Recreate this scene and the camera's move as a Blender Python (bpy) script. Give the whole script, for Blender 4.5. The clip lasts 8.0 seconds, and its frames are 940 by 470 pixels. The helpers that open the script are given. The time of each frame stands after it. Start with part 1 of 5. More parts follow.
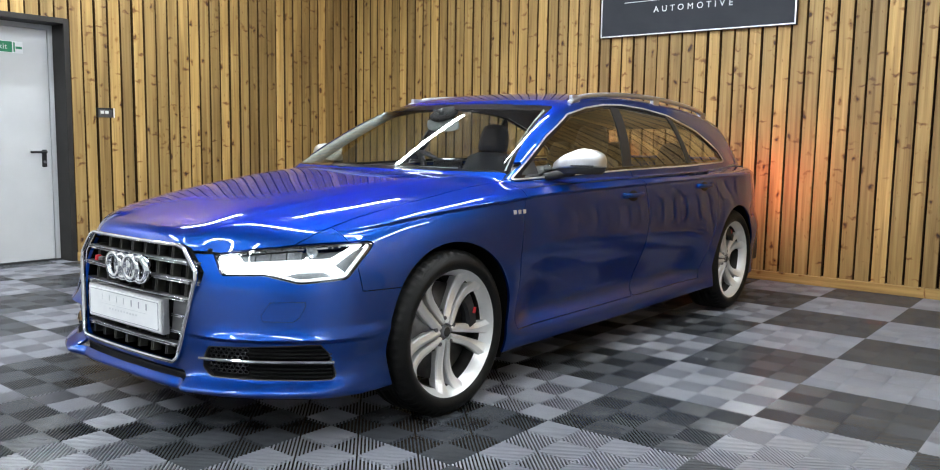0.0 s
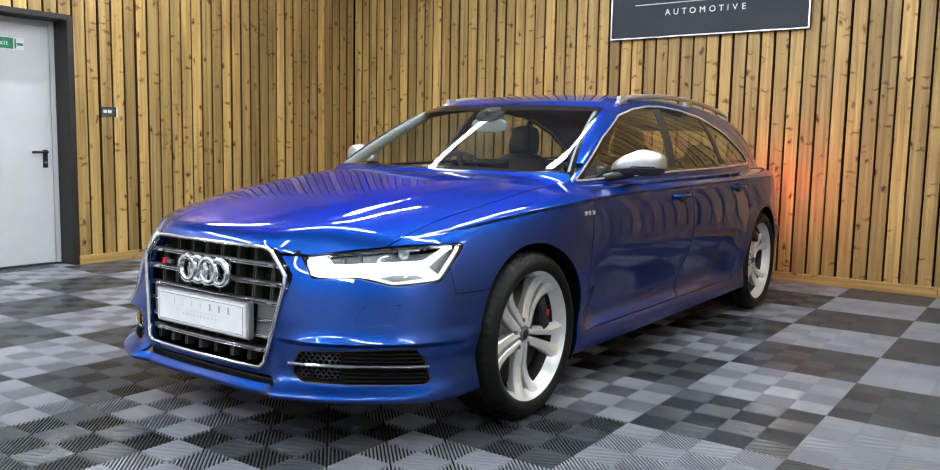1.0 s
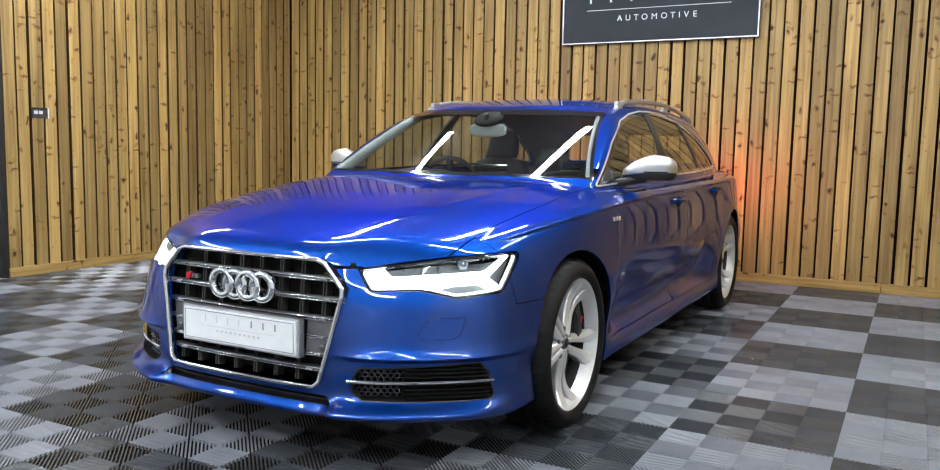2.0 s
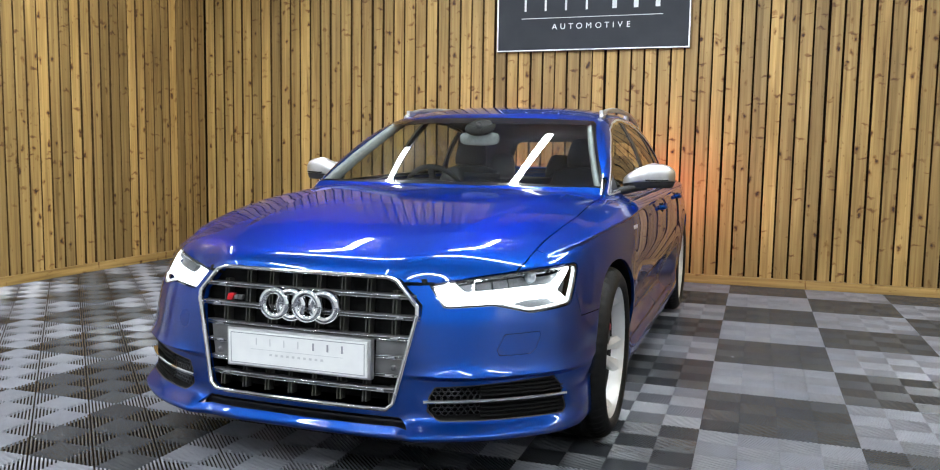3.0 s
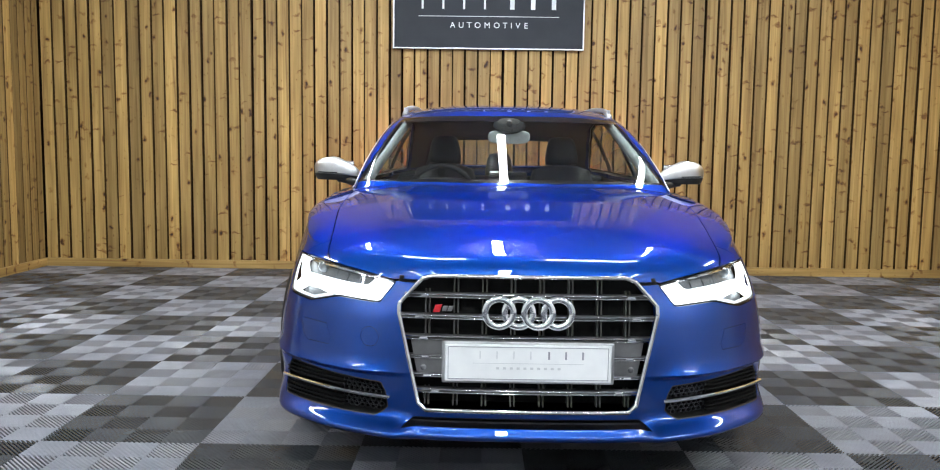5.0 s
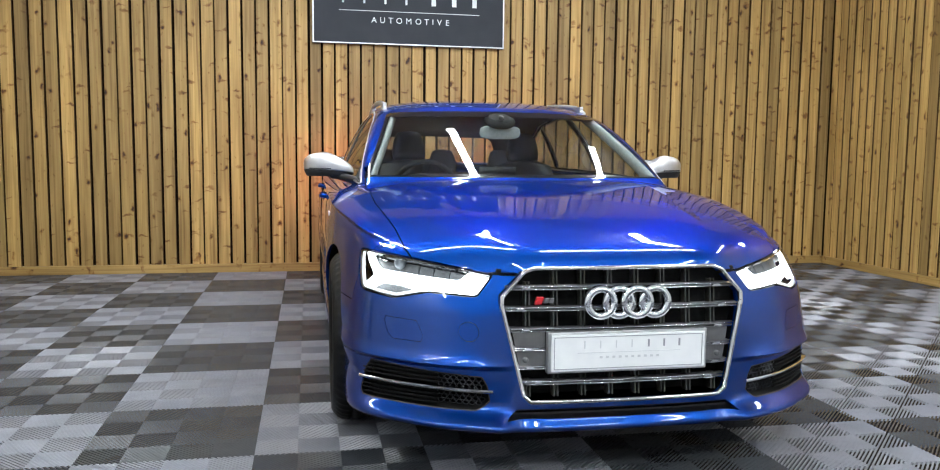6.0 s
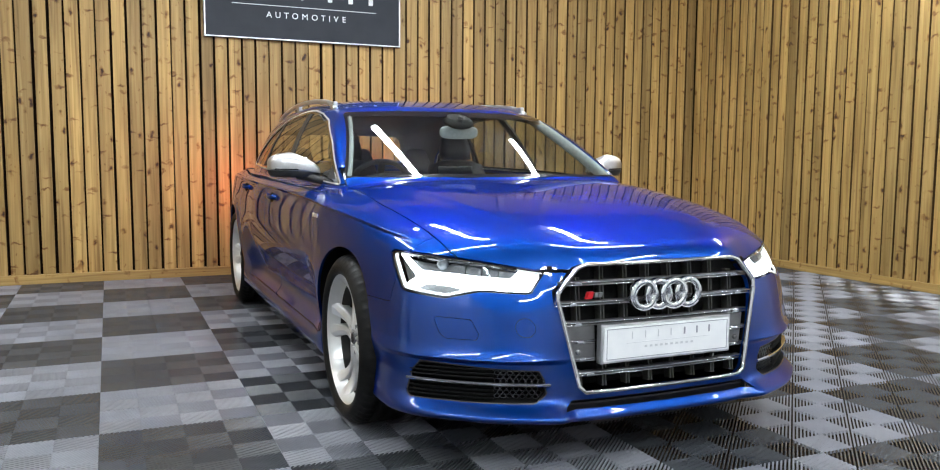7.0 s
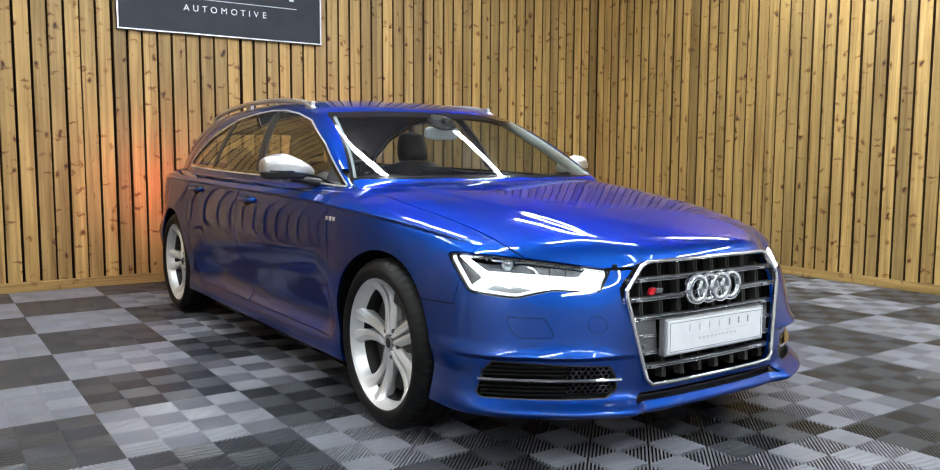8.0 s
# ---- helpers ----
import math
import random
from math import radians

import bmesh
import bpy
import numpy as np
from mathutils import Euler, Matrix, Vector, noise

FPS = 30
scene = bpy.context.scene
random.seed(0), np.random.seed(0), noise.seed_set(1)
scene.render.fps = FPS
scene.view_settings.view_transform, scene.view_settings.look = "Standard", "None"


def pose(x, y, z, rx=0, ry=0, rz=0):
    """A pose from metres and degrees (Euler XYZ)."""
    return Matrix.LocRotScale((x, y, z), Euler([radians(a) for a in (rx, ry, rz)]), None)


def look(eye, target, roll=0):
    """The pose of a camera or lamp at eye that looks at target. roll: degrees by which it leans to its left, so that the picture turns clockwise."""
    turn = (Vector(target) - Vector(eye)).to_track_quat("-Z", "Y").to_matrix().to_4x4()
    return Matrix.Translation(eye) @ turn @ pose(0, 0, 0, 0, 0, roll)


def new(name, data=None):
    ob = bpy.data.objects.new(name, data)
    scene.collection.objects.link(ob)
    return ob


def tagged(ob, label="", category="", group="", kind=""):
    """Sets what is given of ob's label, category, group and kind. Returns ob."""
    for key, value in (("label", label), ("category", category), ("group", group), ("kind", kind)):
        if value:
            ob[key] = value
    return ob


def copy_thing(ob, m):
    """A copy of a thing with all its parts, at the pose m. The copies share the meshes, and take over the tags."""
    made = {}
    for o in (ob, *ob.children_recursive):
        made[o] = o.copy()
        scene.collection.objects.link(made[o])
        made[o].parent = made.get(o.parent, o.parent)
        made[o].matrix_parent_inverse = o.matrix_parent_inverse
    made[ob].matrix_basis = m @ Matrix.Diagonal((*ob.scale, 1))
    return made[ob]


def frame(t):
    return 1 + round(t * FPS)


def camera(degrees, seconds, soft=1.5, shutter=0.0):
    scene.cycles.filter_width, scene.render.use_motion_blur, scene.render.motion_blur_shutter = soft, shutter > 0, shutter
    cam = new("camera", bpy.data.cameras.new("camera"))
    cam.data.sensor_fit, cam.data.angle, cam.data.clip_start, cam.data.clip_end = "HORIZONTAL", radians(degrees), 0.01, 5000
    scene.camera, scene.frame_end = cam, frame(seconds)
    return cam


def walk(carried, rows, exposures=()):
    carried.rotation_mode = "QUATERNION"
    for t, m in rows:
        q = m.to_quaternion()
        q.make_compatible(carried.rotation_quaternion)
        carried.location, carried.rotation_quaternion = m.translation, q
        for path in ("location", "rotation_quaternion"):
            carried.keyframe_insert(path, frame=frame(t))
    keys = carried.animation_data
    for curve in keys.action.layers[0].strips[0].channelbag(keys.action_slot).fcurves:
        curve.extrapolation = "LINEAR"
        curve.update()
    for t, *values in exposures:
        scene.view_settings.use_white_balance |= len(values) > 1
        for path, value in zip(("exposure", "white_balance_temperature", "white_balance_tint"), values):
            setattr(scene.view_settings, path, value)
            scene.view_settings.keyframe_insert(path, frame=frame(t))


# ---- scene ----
cam = camera(59.3, 8.0, soft=1.05)
PATH = [
    (0, (2.942, -2.474, 1.092), (1.701, -0.922, 0.867), 0.9),
    (0.5, (2.756, -2.589, 1.087), (1.54, -1.016, 0.864), 1.0),
    (1, (2.54, -2.731, 1.076), (1.378, -1.117, 0.858), 1.1),
    (1.5, (2.285, -2.845, 1.074), (1.217, -1.167, 0.859), 1.2),
    (3, (1.386, -3.196, 1.098), (0.737, -1.314, 0.903), 0.9),
    (3.5, (1.019, -3.29, 1.093), (0.517, -1.363, 0.898), 1.0),
    (4, (0.652, -3.376, 1.085), (0.308, -1.415, 0.888), 1.1),
    (5.5, (-0.588, -3.384, 1.076), (-0.414, -1.401, 0.886), 0.6),
    (6, (-0.99, -3.308, 1.054), (-0.607, -1.354, 0.864), 0.6),
    (6.5, (-1.361, -3.247, 1.056), (-0.772, -1.345, 0.864), 0.5),
    (7, (-1.719, -3.14, 1.063), (-0.922, -1.316, 0.869), 0.4),
    (7.5, (-2.049, -3.006, 1.064), (-1.08, -1.267, 0.873), 0.4),
    (8, (-2.379, -2.8, 1.07), (-1.257, -1.156, 0.875), 0.3),
]
walk(cam, [(t, look(eye, target, roll)) for t, eye, target, roll in PATH])

# ends of the ceiling's tube lights; the outermost, at 3.7, are added fill
LZ = 3.24
LIGHTS = [((x, 1.2, LZ), (x, 2.6, LZ)) for x in (-1.8, 0.0, 1.77)]
# added pair, out of view, to brighten the side walls and corners
LIGHTS += [((x, 0.3, LZ), (x, 1.7, LZ)) for x in (-3.7, 3.7)]
LIGHTS += [((x - 0.78, 0.3, LZ), (x + 0.78, 0.3, LZ)) for x in (-1.08, 1.08)]
LIGHTS += [((x, -3.9, LZ), (x, -2.3, LZ)) for x in (-2.05, 0.0, 2.05)]
LIGHTS += [((x - 0.78, -4.6, LZ), (x + 0.78, -4.6, LZ)) for x in (-1.08, 1.08)]
# added pair, out of view, to brighten the bumper's corners
LIGHTS += [((x, -3.4, LZ), (x, -1.8, LZ)) for x in (-3.7, 3.7)]

# ---- light of the hall ----
world = bpy.data.worlds.new("World")
scene.world = world
world.use_nodes = True
world.node_tree.nodes["Background"].inputs[0].default_value = (0.5, 0.55, 0.6, 1)
world.node_tree.nodes["Background"].inputs[1].default_value = 0.02

CEIL = 3.3


# ---- materials ----
def material(name, color, rough=0.5, metal=0.0, coat=0.0, coat_rough=0.03, spec=0.5):
    m = bpy.data.materials.new(name)
    m.use_nodes = True
    b = m.node_tree.nodes["Principled BSDF"]
    b.inputs["Base Color"].default_value = (*color, 1)
    b.inputs["Roughness"].default_value = rough
    b.inputs["Metallic"].default_value = metal
    b.inputs["Coat Weight"].default_value = coat
    b.inputs["Coat Roughness"].default_value = coat_rough
    b.inputs["Specular IOR Level"].default_value = spec
    return m


def node(m, kind, **values):
    n = m.node_tree.nodes.new(kind)
    for key, value in values.items():
        if key in n.inputs:
            n.inputs[key].default_value = value
    return n


def link(m, a, b):
    m.node_tree.links.new(a, b)


def bsdf(m):
    return m.node_tree.nodes["Principled BSDF"]


def coords(m, scale=(1, 1, 1), space="Object"):
    tc = node(m, "ShaderNodeTexCoord")
    mp = node(m, "ShaderNodeMapping", Scale=scale)
    link(m, tc.outputs[space], mp.inputs["Vector"])
    return mp.outputs["Vector"]


def ramp(m, fac, stops):
    r = node(m, "ShaderNodeValToRGB")
    e = r.color_ramp.elements
    while len(e) < len(stops):
        e.new(0.5)
    for el, (p, c) in zip(e, stops):
        el.position, el.color = p, (*c, 1)
    link(m, fac, r.inputs["Fac"])
    return r.outputs["Color"]


def mottle(m, c1, c2, scale=6.0, detail=6.0, bump=0.0, bump_scale=200.0, rough=None, space="Object"):
    """Colour between two tones by noise, optional fine relief and uneven gloss."""
    v = coords(m, space=space)
    n1 = node(m, "ShaderNodeTexNoise", Scale=scale, Detail=detail)
    link(m, v, n1.inputs["Vector"])
    link(m, ramp(m, n1.outputs["Fac"], [(0.3, c1), (0.7, c2)]), bsdf(m).inputs["Base Color"])
    if bump:
        n2 = node(m, "ShaderNodeTexNoise", Scale=bump_scale, Detail=3.0)
        link(m, v, n2.inputs["Vector"])
        bp = node(m, "ShaderNodeBump", Strength=bump, Distance=0.002)
        link(m, n2.outputs["Fac"], bp.inputs["Height"])
        link(m, bp.outputs["Normal"], bsdf(m).inputs["Normal"])
    if rough:
        mr = node(m, "ShaderNodeMapRange", **{"To Min": rough[0], "To Max": rough[1]})
        link(m, n1.outputs["Fac"], mr.inputs["Value"])
        link(m, mr.outputs["Result"], bsdf(m).inputs["Roughness"])
    return m


def wood(name):
    """Knotty treated softwood, grain along z, tone by object."""
    m = material(name, (0.4, 0.25, 0.09), 0.55)
    info = node(m, "ShaderNodeObjectInfo")
    tc = node(m, "ShaderNodeTexCoord")
    shift = node(m, "ShaderNodeVectorMath")
    shift.operation = "MULTIPLY_ADD"
    link(m, info.outputs["Random"], shift.inputs[0])
    shift.inputs[1].default_value = (13.7, 7.3, 41.0)
    link(m, tc.outputs["Object"], shift.inputs[2])
    # long grain
    mp = node(m, "ShaderNodeMapping", Scale=(38, 38, 1.1))
    link(m, shift.outputs["Vector"], mp.inputs["Vector"])
    grain = node(m, "ShaderNodeTexNoise", Scale=1.0, Detail=5.0, Distortion=0.6)
    link(m, mp.outputs["Vector"], grain.inputs["Vector"])
    base = ramp(m, grain.outputs["Fac"], [(0.22, (0.215, 0.117, 0.031)), (0.42, (0.395, 0.243, 0.071)), (0.58, (0.505, 0.323, 0.103)), (0.8, (0.64, 0.44, 0.168))])
    # broad stains
    mp2 = node(m, "ShaderNodeMapping", Scale=(5, 5, 0.8))
    link(m, shift.outputs["Vector"], mp2.inputs["Vector"])
    stain = node(m, "ShaderNodeTexNoise", Scale=1.0, Detail=3.0)
    link(m, mp2.outputs["Vector"], stain.inputs["Vector"])
    tint = ramp(m, stain.outputs["Fac"], [(0.3, (0.62, 0.58, 0.5)), (0.55, (1, 1, 1)), (0.75, (1.0, 0.95, 0.86))])
    mul = node(m, "ShaderNodeMix")
    mul.data_type, mul.blend_type = "RGBA", "MULTIPLY"
    mul.inputs["Factor"].default_value = 0.8
    link(m, base, mul.inputs[6])
    link(m, tint, mul.inputs[7])
    # knots: a bent lattice of small dark hearts with side streaks, only in some places
    warp = node(m, "ShaderNodeTexNoise", Scale=16.0, Detail=3.0)
    link(m, shift.outputs["Vector"], warp.inputs["Vector"])
    bent = node(m, "ShaderNodeVectorMath")
    bent.operation = "MULTIPLY_ADD"
    link(m, warp.outputs["Color"], bent.inputs[0])
    bent.inputs[1].default_value = (0.06, 0.06, 0.1)
    link(m, shift.outputs["Vector"], bent.inputs[2])
    shade = mul.outputs[2]
    for scale, stops, amount in (((9.0, 9.0, 5.6), [(0.03, (0.06, 0.027, 0.011)), (0.085, (0.24, 0.13, 0.05)), (0.14, (0.72, 0.6, 0.42)), (0.22, (1, 1, 1))], 1.0),
                                 ((4.6, 4.6, 15.0), [(0.05, (0.26, 0.145, 0.06)), (0.12, (0.55, 0.39, 0.25)), (0.23, (1, 1, 1)), (0.3, (1, 1, 1))], 0.9),
                                 ((23.0, 23.0, 9.0), [(0.05, (0.3, 0.17, 0.08)), (0.10, (0.75, 0.62, 0.46)), (0.16, (1, 1, 1)), (0.3, (1, 1, 1))], 0.6)):
        mp3 = node(m, "ShaderNodeMapping", Scale=scale)
        link(m, bent.outputs["Vector"], mp3.inputs["Vector"])
        vor = node(m, "ShaderNodeTexVoronoi", Scale=1.0, Randomness=1.0)
        link(m, mp3.outputs["Vector"], vor.inputs["Vector"])
        knot = ramp(m, vor.outputs["Distance"], stops)
        mul2 = node(m, "ShaderNodeMix")
        mul2.data_type, mul2.blend_type = "RGBA", "MULTIPLY"
        mul2.inputs["Factor"].default_value = amount
        link(m, shade, mul2.inputs[6])
        link(m, knot, mul2.inputs[7])
        shade = mul2.outputs[2]
    # tone of each board
    mr = node(m, "ShaderNodeMapRange", **{"To Min": 0.62, "To Max": 1.2})
    link(m, info.outputs["Random"], mr.inputs["Value"])
    hsv = node(m, "ShaderNodeHueSaturation")
    hsv.inputs["Saturation"].default_value = 0.98
    link(m, mr.outputs["Result"], hsv.inputs["Value"])
    link(m, shade, hsv.inputs["Color"])
    link(m, hsv.outputs["Color"], bsdf(m).inputs["Base Color"])
    bp = node(m, "ShaderNodeBump", Strength=0.25, Distance=0.003)
    link(m, grain.outputs["Fac"], bp.inputs["Height"])
    link(m, bp.outputs["Normal"], bsdf(m).inputs["Normal"])
    return m


def glass(name, tint, shade=0.08, rough=0.0):
    """Thin glass: clear for what passes, mirror towards grazing."""
    m = bpy.data.materials.new(name)
    m.use_nodes = True
    nt = m.node_tree
    nt.nodes.remove(nt.nodes["Principled BSDF"])
    out = nt.nodes["Material Output"]
    tr = node(m, "ShaderNodeBsdfTransparent", Color=(*tint, 1))
    gl = node(m, "ShaderNodeBsdfGlossy", Color=(1, 1, 1, 1), Roughness=rough)
    lw = node(m, "ShaderNodeLayerWeight", Blend=0.5)
    power = node(m, "ShaderNodeMath")
    power.operation = "POWER"
    link(m, lw.outputs["Facing"], power.inputs[0])
    power.inputs[1].default_value = 5.0
    fr = node(m, "ShaderNodeMath")
    fr.operation = "MULTIPLY_ADD"
    link(m, power.outputs[0], fr.inputs[0])
    fr.inputs[1].default_value = 0.6 - shade
    fr.inputs[2].default_value = shade
    mx = node(m, "ShaderNodeMixShader")
    link(m, fr.outputs[0], mx.inputs[0])
    link(m, tr.outputs[0], mx.inputs[1])
    link(m, gl.outputs[0], mx.inputs[2])
    link(m, mx.outputs[0], out.inputs["Surface"])
    return m


def glow(name, color, power):
    m = material(name, (0.9, 0.9, 0.9), 0.4)
    bsdf(m).inputs["Emission Color"].default_value = (*color, 1)
    bsdf(m).inputs["Emission Strength"].default_value = power
    return m


def car_paint(name):
    """Metallic blue under clear lacquer: fine flakes, lacquer of slightly uneven gloss."""
    m = material(name, (0.008, 0.05, 0.42), 0.46, 1.0, 1.0, 0.012, 0.5)
    bsdf(m).inputs["Specular Tint"].default_value = (0.10, 0.22, 0.75, 1)
    bsdf(m).inputs["Coat IOR"].default_value = 1.52
    v = coords(m)
    vor = node(m, "ShaderNodeTexVoronoi", Scale=2600.0)
    link(m, v, vor.inputs["Vector"])
    link(m, ramp(m, vor.outputs["Color"], [(0.2, (0.0016, 0.038, 0.222)), (0.8, (0.0032, 0.057, 0.335))]), bsdf(m).inputs["Base Color"])
    n2 = node(m, "ShaderNodeTexNoise", Scale=9.0, Detail=2.0)
    link(m, v, n2.inputs["Vector"])
    mr = node(m, "ShaderNodeMapRange", **{"To Min": 0.006, "To Max": 0.02})
    link(m, n2.outputs["Fac"], mr.inputs["Value"])
    link(m, mr.outputs["Result"], bsdf(m).inputs["Coat Roughness"])
    return m


WOOD = wood("knotty pine")
# sawn board sides: weathered brown, with the gaps' shade painted into the colour
BOARD_EDGE_SHADE = mottle(material("brown sawn board edge with gap shade", (0.08, 0.045, 0.02), 0.9, spec=0.1), (0.06, 0.032, 0.013), (0.11, 0.06, 0.024), 25)
BACKING = mottle(material("black felt", (0.014, 0.009, 0.006), 0.95, spec=0.08), (0.010, 0.006, 0.004), (0.020, 0.013, 0.008), 12)
PAINT = car_paint("pearl blue paint")
BLACK = mottle(material("black plastic", (0.012, 0.012, 0.013), 0.45), (0.009, 0.009, 0.01), (0.017, 0.017, 0.018), 40, bump=0.1, bump_scale=900)
MATTBLACK = mottle(material("matt black plastic", (0.004, 0.004, 0.004), 0.7, spec=0.2), (0.003, 0.003, 0.003), (0.006, 0.006, 0.006), 30)
GLOSSBLACK = material("gloss black", (0.006, 0.006, 0.007), 0.08, 0, 1.0)
BRIGHT = mottle(material("bright anodised trim", (0.75, 0.74, 0.72), 0.3, 0.7), (0.72, 0.71, 0.69), (0.8, 0.79, 0.77), 20, rough=(0.24, 0.36))
CHROME = material("chrome", (0.82, 0.83, 0.85), 0.09, 1.0)
SATIN = mottle(material("satin aluminium", (0.6, 0.6, 0.61), 0.3, 1.0), (0.56, 0.56, 0.57), (0.64, 0.64, 0.65), 30, rough=(0.34, 0.44))
GREYMETAL = mottle(material("grey metal", (0.2, 0.2, 0.21), 0.42, 0.7), (0.17, 0.17, 0.18), (0.23, 0.23, 0.24), 25)
RIM = mottle(material("silver wheel paint", (0.72, 0.72, 0.71), 0.32, 0.5, 0.6, 0.05), (0.67, 0.67, 0.66), (0.76, 0.76, 0.75), 14)
RUBBER = mottle(material("tyre rubber", (0.004, 0.004, 0.004), 0.6, spec=0.2), (0.004, 0.004, 0.004), (0.009, 0.009, 0.0085), 30, bump=0.5, bump_scale=260, rough=(0.45, 0.62))
LEATHER = mottle(material("black leather", (0.02, 0.02, 0.022), 0.5), (0.014, 0.014, 0.016), (0.028, 0.028, 0.03), 30, bump=0.3, bump_scale=500)
TRIMGREY = mottle(material("grey cloth trim", (0.35, 0.36, 0.36), 0.8), (0.32, 0.33, 0.33), (0.4, 0.41, 0.41), 60)
WINDSCREEN = glass("windscreen glass", (0.80, 0.85, 0.83))
SIDEGLASS = glass("side glass", (0.80, 0.83, 0.76), 0.24)
REARGLASS = glass("dark side glass", (0.6, 0.62, 0.56), 0.22)
LAMPGLASS = glass("lamp cover", (0.95, 0.96, 0.97), 0.035)
DRL = glow("headlight light guide", (0.88, 0.97, 1.0), 4.0)
LENS = material("projector lens", (0.16, 0.18, 0.2), 0.06, 0.0, 1.0)
EDGE_LIGHT = glow("faint light strip", (0.88, 0.97, 1.0), 0.5)
TAIL = glow("tail light", (1.0, 0.026, 0.02), 36.0)
TUBE = glow("white tube", (0.88, 0.945, 0.985), 106.0)
RED = material("red enamel", (0.5, 0.012, 0.02), 0.3)
DISC = mottle(material("brake disc steel", (0.14, 0.13, 0.125), 0.45, 1.0), (0.09, 0.085, 0.08), (0.17, 0.165, 0.16), 18)
WHITEPAINT = mottle(material("white door paint", (0.6, 0.61, 0.62), 0.42), (0.57, 0.58, 0.59), (0.63, 0.64, 0.65), 3, bump=0.05, bump_scale=250)
PLATEWHITE = mottle(material("white acrylic", (0.8, 0.81, 0.82), 0.2), (0.78, 0.79, 0.8), (0.83, 0.84, 0.84), 20)
DARKFRAME = mottle(material("dark brown frame paint", (0.013, 0.011, 0.01), 0.6), (0.01, 0.009, 0.008), (0.018, 0.015, 0.013), 9)
SIGNBOARD = mottle(material("charcoal sign board", (0.028, 0.032, 0.04), 0.5, spec=0.2), (0.026, 0.03, 0.038), (0.034, 0.038, 0.047), 5)
SIGNWHITE = material("white sign vinyl", (0.75, 0.76, 0.78), 0.4)
INK = material("grey ink", (0.28, 0.29, 0.32), 0.4)
GREEN = material("green sign", (0.01, 0.22, 0.10), 0.35)
PLASTER = mottle(material("grey painted plaster", (0.5, 0.5, 0.5), 0.8), (0.46, 0.46, 0.46), (0.54, 0.54, 0.54), 2, bump=0.1, bump_scale=80)
CEILING = mottle(material("grey ceiling paint", (0.4, 0.4, 0.41), 0.8), (0.36, 0.36, 0.37), (0.44, 0.44, 0.45), 2)


def rib_plastic(name, a, b):
    m = material(name, a, 0.42)
    info = node(m, "ShaderNodeObjectInfo")
    tc = node(m, "ShaderNodeTexCoord")
    add = node(m, "ShaderNodeVectorMath")
    add.operation = "MULTIPLY_ADD"
    link(m, info.outputs["Random"], add.inputs[0])
    add.inputs[1].default_value = (31.0, 17.0, 5.0)
    link(m, tc.outputs["Object"], add.inputs[2])
    n = node(m, "ShaderNodeTexNoise", Scale=3.5, Detail=6.0, Roughness=0.65)
    link(m, add.outputs["Vector"], n.inputs["Vector"])
    link(m, ramp(m, n.outputs["Fac"], [(0.3, a), (0.7, b)]), bsdf(m).inputs["Base Color"])
    mr = node(m, "ShaderNodeMapRange", **{"To Min": 0.16, "To Max": 0.32})
    link(m, n.outputs["Fac"], mr.inputs["Value"])
    link(m, mr.outputs["Result"], bsdf(m).inputs["Roughness"])
    return m


TILE_LIGHT = rib_plastic("light grey tile plastic", (0.207, 0.214, 0.246), (0.27, 0.28, 0.315))
TILE_DARK = rib_plastic("dark grey tile plastic", (0.052, 0.057, 0.066), (0.075, 0.081, 0.09))


# ---- mesh helpers ----
def mesh_object(name, bm, mat, parent=None, label="", smooth=True):
    me = bpy.data.meshes.new(name)
    bm.to_mesh(me)
    bm.free()
    for p in me.polygons:
        p.use_smooth = smooth
    me.materials.append(mat)
    ob = new(name, me)
    if parent:
        ob.parent = parent
    if label:
        tagged(ob, label)
    return ob


def part(name, bm, mat, parent, label="", smooth=False):
    return mesh_object(name, bm, mat, parent, label, smooth)


def box(bm, lo, hi, bevel=0.0, m=None):
    """A box from lo to hi with bevelled edges, in bm."""
    r = bmesh.ops.create_cube(bm, size=1.0)
    size, mid = [h - l for l, h in zip(lo, hi)], [(h + l) / 2 for l, h in zip(lo, hi)]
    mat4 = Matrix.Translation(mid) @ Matrix.Diagonal((*size, 1))
    bmesh.ops.transform(bm, matrix=(m @ mat4 if m else mat4), verts=r["verts"])
    if bevel:
        edges = list({e for v in r["verts"] for e in v.link_edges})
        bmesh.ops.bevel(bm, geom=edges, offset=bevel, segments=2, affect="EDGES", profile=0.6)
    return bm


def boxed(lo, hi, bevel=0.0, m=None):
    return box(bmesh.new(), lo, hi, bevel, m)


def lathe(profile, steps=64, axis="x", closed=False):
    """Turns a profile of (along, radius) about an axis."""
    bm = bmesh.new()
    rings = []
    for k in range(steps):
        a = 2 * math.pi * k / steps
        ring = []
        for u, r in profile:
            c, s = r * math.cos(a), r * math.sin(a)
            ring.append(bm.verts.new({"x": (u, c, s), "y": (c, u, s), "z": (c, s, u)}[axis]))
        rings.append(ring)
    n = len(profile)
    for k in range(steps):
        p, q = rings[k], rings[(k + 1) % steps]
        for i in range(n if closed else n - 1):
            bm.faces.new((p[i], p[(i + 1) % n], q[(i + 1) % n], q[i]))
    bmesh.ops.recalc_face_normals(bm, faces=bm.faces)
    return bm


